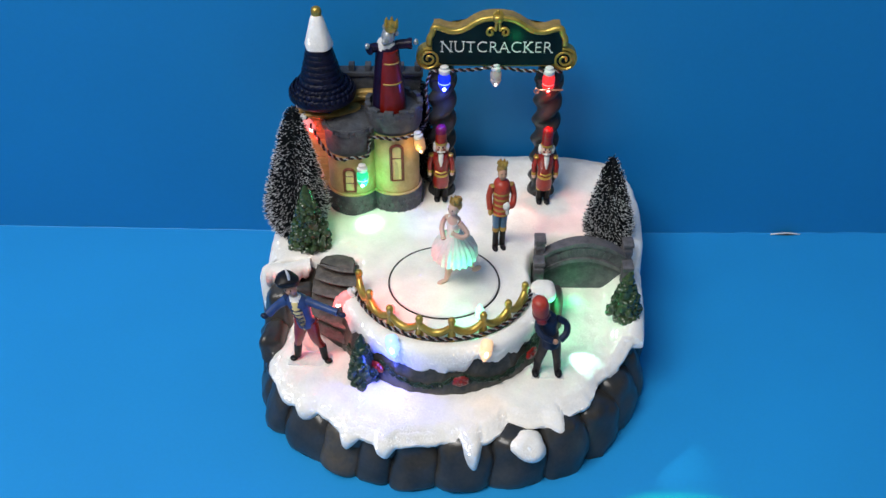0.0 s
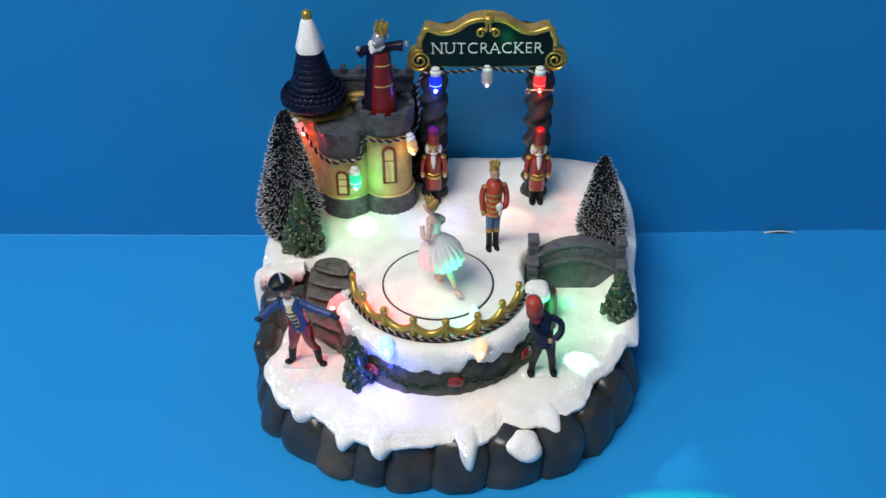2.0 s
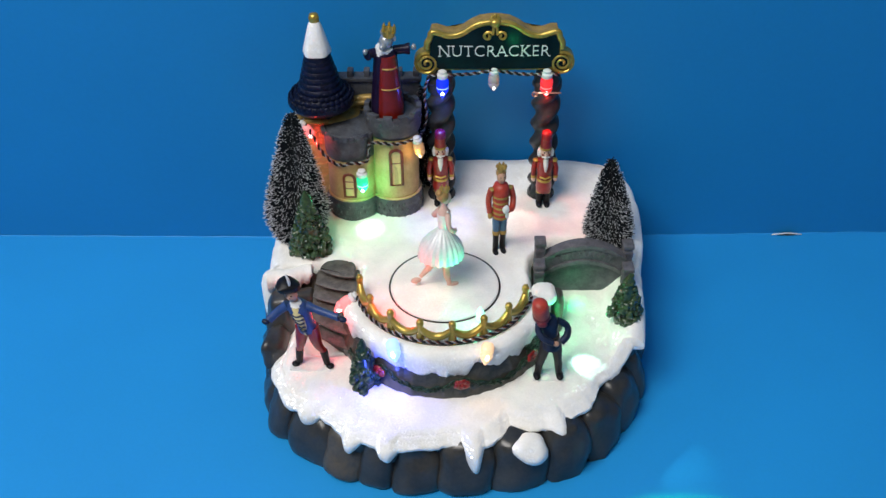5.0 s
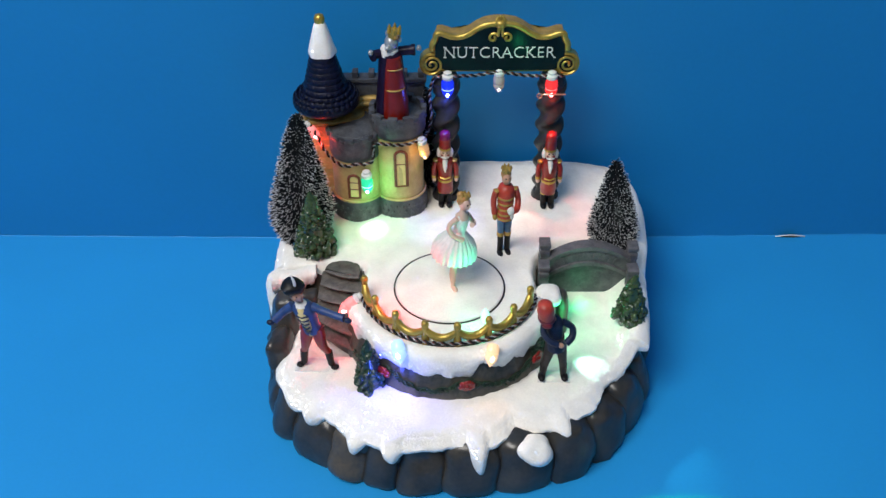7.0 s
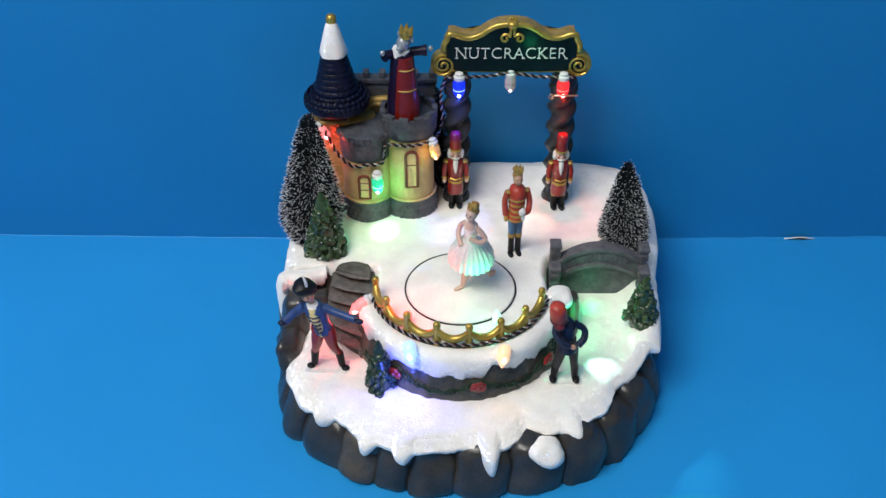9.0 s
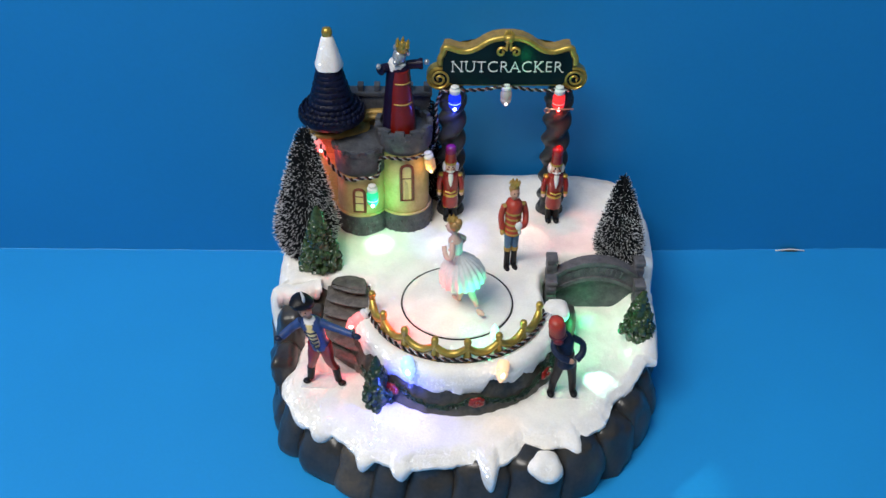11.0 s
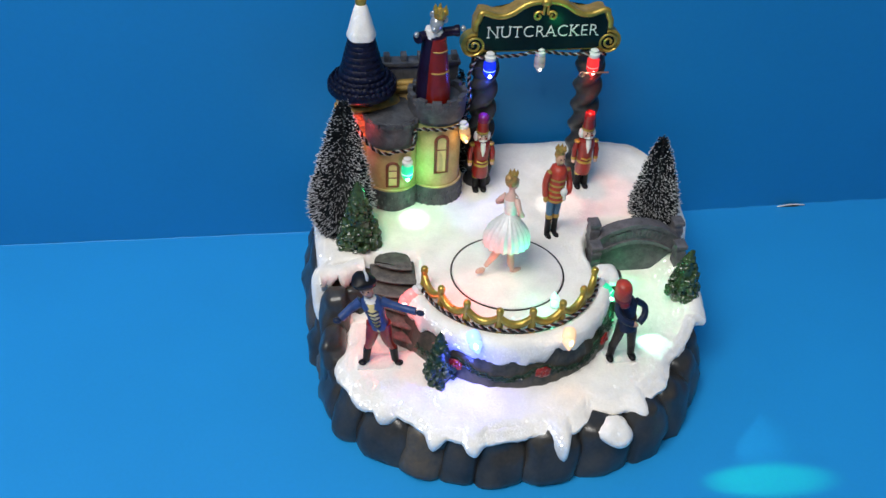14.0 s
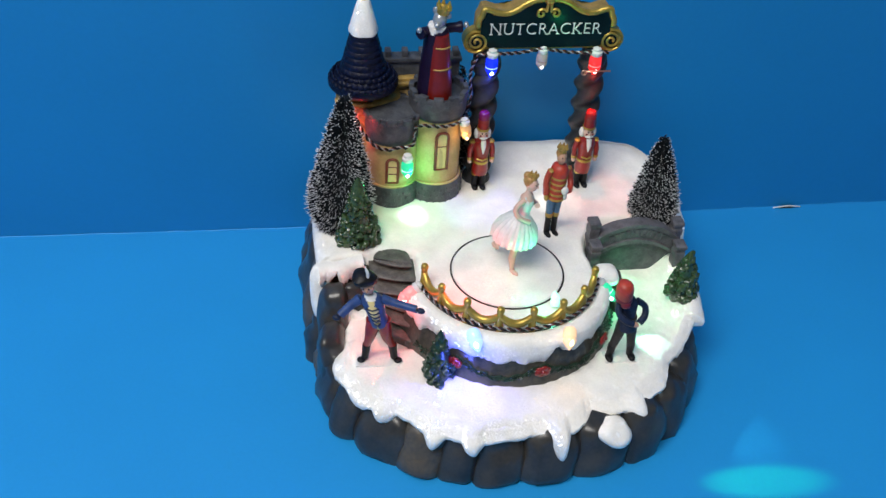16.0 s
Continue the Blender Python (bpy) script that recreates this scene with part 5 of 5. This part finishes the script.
def ballerina():
    """Faces -y, her left is +x; the standing foot is at the origin."""
    bm = bmesh.new()
    mats = [SATIN, BLUSH, HAIR, GOLD_DULL, BLACK]
    lean = spin(0, 0, 22) @ Matrix.Translation((0.0040, 0, 0.026)) @ spin(4, 5, 0) @ Matrix.Translation((0, 0, -0.026))
    tube(bm, curve_points([(0.0, -0.001, 0.0020), (0.0006, 0.0006, 0.010), (0.0020, 0.0008, 0.020), (0.0044, 0.0028, 0.033)], 10), [0.0014, 0.0016, 0.0020, 0.0024, 0.0024, 0.0024, 0.0026, 0.0029, 0.0031, 0.0033, 0.0034], 1, 12)
    ball(bm, (-0.0002, -0.0034, 0.0014), (0.0017, 0.0042, 0.0014), 1)
    tube(bm, curve_points([(0.0046, 0.0036, 0.033), (0.0026, 0.0095, 0.0190), (0.0030, 0.0175, 0.0085)], 10), [0.0034, 0.0033, 0.0031, 0.0028, 0.0026, 0.0025, 0.0025, 0.0023, 0.0019, 0.0016, 0.0013], 1, 12)
    ball(bm, (0.0034, 0.0205, 0.0055), (0.0014, 0.0036, 0.0024), 1, m=None)
    pleat = 21
    lathe(bm, [(0.0142, 0.0236), (0.0146, 0.0241), (0.0143, 0.0285), (0.0126, 0.0335), (0.0086, 0.0390), (0.0046, 0.0430), (0.0036, 0.0445)], (0.0, 0.001, 0), seg=102, mi=0, m=lean,
          ripple=lambda a, k: (0.05 if k < 4 else 0.02) * math.cos(pleat * a) + (0.10 if k < 5 else 0.0) * math.sin(a))
    lathe(bm, [(0.0036, 0.0425), (0.0040, 0.0470), (0.0047, 0.0520), (0.0044, 0.0545), (0.0030, 0.0552)], seg=18, mi=0, m=lean)
    lathe(bm, [(0.0043, 0.0540), (0.0042, 0.0560), (0.0022, 0.0585), (0.0016, 0.0620)], seg=16, mi=1, m=lean)
    for s in (-1, 1):
        tube(bm, [lean @ Vector((s * 0.0030, -0.0030, 0.0535)), lean @ Vector((s * 0.0036, 0, 0.0572))], 0.0007, 0, 6)
    # hand on hip, and the other arm held across
    tube(bm, [lean @ p for p in curve_points([(-0.0044, 0, 0.0555), (-0.0088, 0.0022, 0.0498), (-0.0084, -0.0014, 0.0450), (-0.0030, -0.0062, 0.0415)], 10)], [0.0018, 0.0018, 0.0017, 0.0017, 0.0016, 0.0016, 0.0016, 0.0015, 0.0015, 0.0015, 0.0017], 1, 10)
    tube(bm, [lean @ p for p in curve_points([(0.0044, 0, 0.0555), (0.0100, 0.0010, 0.0490), (0.0088, -0.0032, 0.0482), (0.0034, -0.0064, 0.0508)], 10)], [0.0018, 0.0018, 0.0017, 0.0017, 0.0016, 0.0016, 0.0016, 0.0015, 0.0015, 0.0015, 0.0017], 1, 10)
    ball(bm, (0.0, -0.0008, 0.0655), (0.0036, 0.0040, 0.0046), 1, seg=16, rings=10, m=lean)
    ball(bm, (0.0, -0.0048, 0.0652), (0.0006, 0.0009, 0.0009), 1, seg=8, rings=6, m=lean)
    for s in (-1, 1):
        ball(bm, (s * 0.0014, -0.0043, 0.0666), 0.00048, 4, seg=6, rings=5, m=lean)
    ball(bm, (0.0, 0.0010, 0.0672), (0.0040, 0.0040, 0.0042), 2, seg=16, rings=10, m=lean, rough=0.1)
    ball(bm, (0.0, 0.0036, 0.0700), (0.0026, 0.0024, 0.0024), 2, seg=12, rings=8, m=lean, rough=0.15)
    tmp = bmesh.new()
    crown(tmp, (0, -0.0004, 0.0706), 0.0028, 0.0036, 3, 6)
    tmp.transform(lean)
    me = bpy.data.meshes.new("tmp")
    tmp.to_mesh(me)
    tmp.free()
    bm.from_mesh(me)
    bpy.data.meshes.remove(me)
    return solid("ballerina_figurine", bm, mats, (0.003, 0.0003, UP + 0.0008), "pale toy ballerina in white pleated dress on the stage", "figurine")


dancer = ballerina()


# ---- trees and bushes ----
def brush_tree(at, height, radius, count, seed, label, lean=0):
    """A bottle-brush tree: bristles wound on twisted wire, with frosted tips."""
    ob = thing("bottle_brush_tree", at, label, "tree", "frosted bottle-brush trees")
    rnd = random.Random(seed)
    bm = bmesh.new()
    tube(bm, [(0, 0, -0.004), (0, 0, height * 0.96)], [0.0016, 0.0004], seg=8)
    part("trunk", bm, WIRE, ob, "twisted wire stem")
    dark_v, dark_f, tip_v, tip_f = [], [], [], []

    def spike(vs, fs, a, b, r0, r1):
        d = (b - a).normalized()
        u = d.orthogonal().normalized()
        v = d.cross(u)
        n = len(vs)
        for p, r in ((a, r0), (b, r1)):
            for k in range(3):
                q = 2 * math.pi * k / 3
                vs.append(tuple(p + r * (math.cos(q) * u + math.sin(q) * v)))
        fs.extend([(n, n + 1, n + 4, n + 3), (n + 1, n + 2, n + 5, n + 4), (n + 2, n, n + 3, n + 5), (n + 3, n + 4, n + 5)])
    for k in range(count):
        f = 1 - math.sqrt(1 - rnd.random() * 0.9985)
        z = height * (0.03 + 0.97 * f)
        span = radius * (1 - f) ** 0.72 * rnd.uniform(0.80, 1.08) + 0.0012
        if f < 0.16:
            span *= 0.70 + 0.30 * f / 0.16
        a = rnd.uniform(0, 2 * math.pi)
        up = rnd.uniform(-0.10, 0.30)
        start = Vector((0, 0, z))
        end = Vector((span * math.cos(a), span * math.sin(a), z + span * up + rnd.uniform(-0.001, 0.001)))
        split = rnd.uniform(0.87, 0.96)
        mid = start.lerp(end, split)
        spike(dark_v, dark_f, start, mid, 0.00042, 0.00030)
        if rnd.random() < 0.44:
            spike(tip_v, tip_f, mid, end, 0.00027, 0.00018)
    for name, vs, fs, mat, lab in (("bristle_coat", dark_v, dark_f, BRISTLE, "dark green-black bristles"), ("frosting", tip_v, tip_f, FROST, "white frosted bristle tips")):
        me = bpy.data.meshes.new(name)
        me.from_pydata(vs, [], fs)
        me.materials.append(mat)
        o = new(name, me)
        o.parent = ob
        tagged(o, lab, kind="stuff")
    ob.rotation_euler = (0, radians(lean), 0)
    return ob


brush_tree((-0.1030, 0.062, 0.0765), 0.1030, 0.0250, 9500, 11, "tall frosted dark bottle-brush tree beside the castle", lean=2.5)
brush_tree((0.1165, 0.056, 0.070), 0.0760, 0.0200, 6000, 12, "frosted dark bottle-brush tree behind the bridge", lean=-3)
brush_tree((-0.0150, 0.1195, 0.079), 0.088, 0.0110, 1800, 13, "narrow frosted bottle-brush tree behind the castle")


def bush(at, height, radius, seed, label, mat=GREEN_RESIN, count=260):
    """A moulded resin shrub: many rounded leaf clumps on a tapering core."""
    ob = thing("resin_bush", at, label, "bush", "small green bushes")
    rnd = random.Random(seed)
    bm = bmesh.new()
    lathe(bm, [(radius * 0.65, -0.004), (radius * 0.72, height * 0.15), (radius * 0.45, height * 0.5), (radius * 0.25, height * 0.85), (radius * 0.06, height * 0.95)], seg=16)
    part("core", bm, mat, ob)
    bm = bmesh.new()
    for k in range(count):
        f = 1 - math.sqrt(rnd.random())
        a = rnd.uniform(0, 2 * math.pi)
        r = radius * (1 - f) ** 0.8 * rnd.uniform(0.75, 0.98)
        s = rnd.uniform(0.0016, 0.0032) * (1 - 0.4 * f)
        ball(bm, (r * math.cos(a), r * math.sin(a), height * (0.03 + 0.93 * f)), (s, s, s * rnd.uniform(0.7, 1.2)), seg=8, rings=6, rough=0.55)
    tagged(part("foliage", bm, mat, ob, "glossy moulded green leaves"), kind="stuff")
    return ob


bush((-0.0920, 0.0420, 0.0790), 0.0520, 0.0150, 21, "glossy dark green resin bush in front of the tall tree")
bush((0.1215, -0.0040, 0.0565), 0.0390, 0.0110, 22, "rounded glossy green resin bush beside the bridge", count=170)
bush((-0.0500, -0.0550, 0.0460), 0.0410, 0.0100, 23, "small dark green bush against the terrace wall", GREEN_DARK, 90)


# ---- garland with bows on the terrace wall ----
def garland():
    ob = thing("wall_garland", (CX, CY, 0.055), "dark green garland with red bows along the terrace wall", "garland")
    rnd = random.Random(8)
    bm = bmesh.new()

    def hang(u, lift):
        """A point of the festoon, which sags between the bows."""
        a = A0 + (A1 - A0) * u
        w = abs(math.sin((u - 0.01) * 3.75 * math.pi))
        z = 0.0040 - 0.0075 * w + lift
        return Vector(((0.0712 - 0.30 * z) * math.cos(a), (0.0712 - 0.30 * z) * math.sin(a), z))
    for lift in (0.0, 0.0016):
        tube(bm, [hang(0.11 + 0.86 * k / 120, lift + 0.0008 * math.sin(k * 0.9 + lift * 900)) for k in range(121)], 0.00055, seg=6)
    for k in range(230):
        p = hang(0.11 + 0.86 * k / 229, rnd.uniform(-0.0012, 0.0024))
        a = math.atan2(p.y, p.x)
        d = Vector((-math.sin(a), math.cos(a), rnd.uniform(-1.2, 1.2))) * rnd.choice((-1, 1)) * rnd.uniform(0.0012, 0.0024)
        out = Vector((math.cos(a), math.sin(a), 0.3)) * rnd.uniform(0.0002, 0.0012)
        tube(bm, [p, p + d * 0.5 + out, p + d + out], [0.0003, 0.0007, 0.0001], seg=5)
    for k in range(60):
        u = 0.80 + 0.19 * rnd.random()
        a = A0 + (A1 - A0) * u
        z = rnd.uniform(-0.004, 0.012)
        r = 0.0705 - 0.00035 * z * 1000 * 0.9
        d = Vector((-math.sin(a), math.cos(a), rnd.uniform(-1, 1))) * 0.0035
        p = Vector((r * math.cos(a), r * math.sin(a), z))
        tube(bm, [p - d, p, p + d], [0.0003, 0.0009, 0.0002], seg=5)
    tagged(part("foliage", bm, GREEN_DARK, ob), kind="stuff")
    for u in (0.27, 0.54, 0.80):
        a = A0 + (A1 - A0) * u
        bm = bmesh.new()
        m = Matrix.Translation((0.0732 * math.cos(a), 0.0732 * math.sin(a), 0.0035)) @ Matrix.Rotation(a + math.pi / 2, 4, "Z") @ Matrix.Scale(1.4, 4)
        for k in range(6):
            q = math.pi * k / 3 + 0.3
            ball(bm, (0.0020 * math.cos(q), -0.0002 * (k % 2), 0.0016 * math.sin(q)), (0.0019, 0.0009, 0.0016), m=m, seg=8, rings=6, rough=0.3)
        ball(bm, (0, -0.0008, 0), 0.0010, m=m, seg=8, rings=6)
        part("bow", bm, REDP, ob, "red bow")
    return ob


garland()


# ---- stone bridge ----
def bridge():
    ob = thing("stone_bridge", (0.0960, 0.030, 0.0520), "small grey stone arch bridge over the snowy path", "bridge")
    n = 24

    def band(z0a, rise_a, z0b, rise_b, half, y0, y1):
        line = []
        for k in range(n + 1):
            f = 2 * k / n - 1
            line.append((half * f, z0a + rise_a * (1 - f * f)))
        for k in range(n, -1, -1):
            f = 2 * k / n - 1
            line.append((half * f, z0b + rise_b * (1 - f * f)))
        bm = bmesh.new()
        slab(bm, line, y0, y1)
        return bm
    part("parapet", band(0.0155, 0.0120, 0.0265, 0.0122, 0.0290, -0.002, 0.004), BRIDGE_STONE, ob, "curved stone parapet with worn lettering")
    part("coping", band(0.0258, 0.0122, 0.0285, 0.0125, 0.0290, -0.0034, 0.0052), BRIDGE_STONE, ob, "rounded coping stone")
    part("arch_ring", band(0.0130, 0.0120, 0.0160, 0.0122, 0.0290, -0.0034, 0.005), BRIDGE_STONE, ob, "lower arch moulding")
    # darker stone than the rest of the bridge paints the shade under the arch
    part("vault", band(-0.0095, 0.0010, 0.0135, 0.0120, 0.0285, 0.0020, 0.0045), STONE, ob, "wall under the arch, its shade painted as darker stone")
    part("deck", band(0.0100, 0.0115, 0.0180, 0.0120, 0.0270, 0.004, 0.018), BRIDGE_STONE, ob)
    for x, y, top in ((-0.0300, 0.003, 0.0450), (-0.0312, -0.0100, 0.0360), (0.0305, 0.006, 0.0400), (0.0295, -0.008, 0.0310)):
        bm = bmesh.new()
        box(bm, (x, y, top / 2 - 0.004), (0.0063, 0.0082, top), bevel=0.0008)
        for k in range(3):
            box(bm, (x, y, top - 0.0115 - k * 0.0075), (0.0071, 0.0090, 0.0050), bevel=0.0008)
        box(bm, (x, y, top - 0.0052), (0.0078, 0.0098, 0.0030), bevel=0.0008)
        part("post", bm, BRIDGE_STONE, ob, "grey block post")
    # worn raised lettering: plain bars
    bm = bmesh.new()
    rnd = random.Random(5)
    for k in range(11):
        f = -0.62 + 1.24 * k / 10
        x, z = 0.029 * f, 0.0155 + 0.0056 + 0.0121 * (1 - f * f)
        box(bm, (x, -0.0022, z), (rnd.uniform(0.0010, 0.0022), 0.0012, 0.0052), m=spin(0, f * 30, 0), bevel=0.0003)
        box(bm, (x + 0.0004, -0.0022, z + rnd.choice((-0.002, 0, 0.002))), (0.0026, 0.0012, 0.0010), m=spin(0, f * 30, 0), bevel=0.0003)
    tagged(part("raised_bars", bm, BRIDGE_STONE, ob, "worn unreadable raised lettering"), kind="stuff")
    return ob


bridge()
bm = bmesh.new()
ball(bm, (0, 0, 0), (0.0086, 0.0075, 0.0055), seg=18, rings=10, rough=0.25, box=0.75)
solid("snow_lump", bm, SNOW, (0.0670, -0.0035, 0.0765), "rounded lump of snow at the railing end", "snow")
flap = thing("torn_paper_edge", (0.2855, backdrop(0.2855) - 0.0012, 0.0), "curled torn white paper edge at the backdrop's foot", "paper scrap")
bm = bmesh.new()
tube(bm, curve_points([(-0.0125, 0.001, 0.0002), (-0.0070, -0.0006, 0.0022), (0.0, -0.0010, 0.0031), (0.0075, -0.0006, 0.0020), (0.0120, 0.001, 0.0003)], 16), 0.00055, seg=6)
part("curled_edge", bm, WHITEP, flap, "thin white torn edge")
# solid dark body in place of the shaded hollow under the curl
bm = bmesh.new()
ball(bm, (0, 0.0008, 0.0008), (0.0085, 0.0012, 0.0014), seg=20, rings=8, rough=0.2)
part("gap", bm, material("gap_shade", (0.10, 0.07, 0.045), rough=0.8), flap, "dark brown body drawn for the shaded gap under the paper")
bm = bmesh.new()
rnd = random.Random(8)
tube(bm, [(-1.19 + 0.014 * k, backdrop(-1.19 + 0.014 * k) + 0.0014 + rnd.uniform(-0.0004, 0.0004), -0.0001 + rnd.uniform(-0.0004, 0.0006)) for k in range(171)], 0.0005, seg=6)
tagged(new("trim", finish("trim", bm, BLUE_CARD)), "uneven cut edge of the blue table card along the backdrop", "card edge", kind="structure")


def motions():
    rows = []
    for k in range(33):
        t = k * 0.5
        rows.append((t, pose(0.003, 0.0003, UP + 0.0008, 0, 0, -60 - 39.5 * t)))
    walk(dancer, rows)


motions()
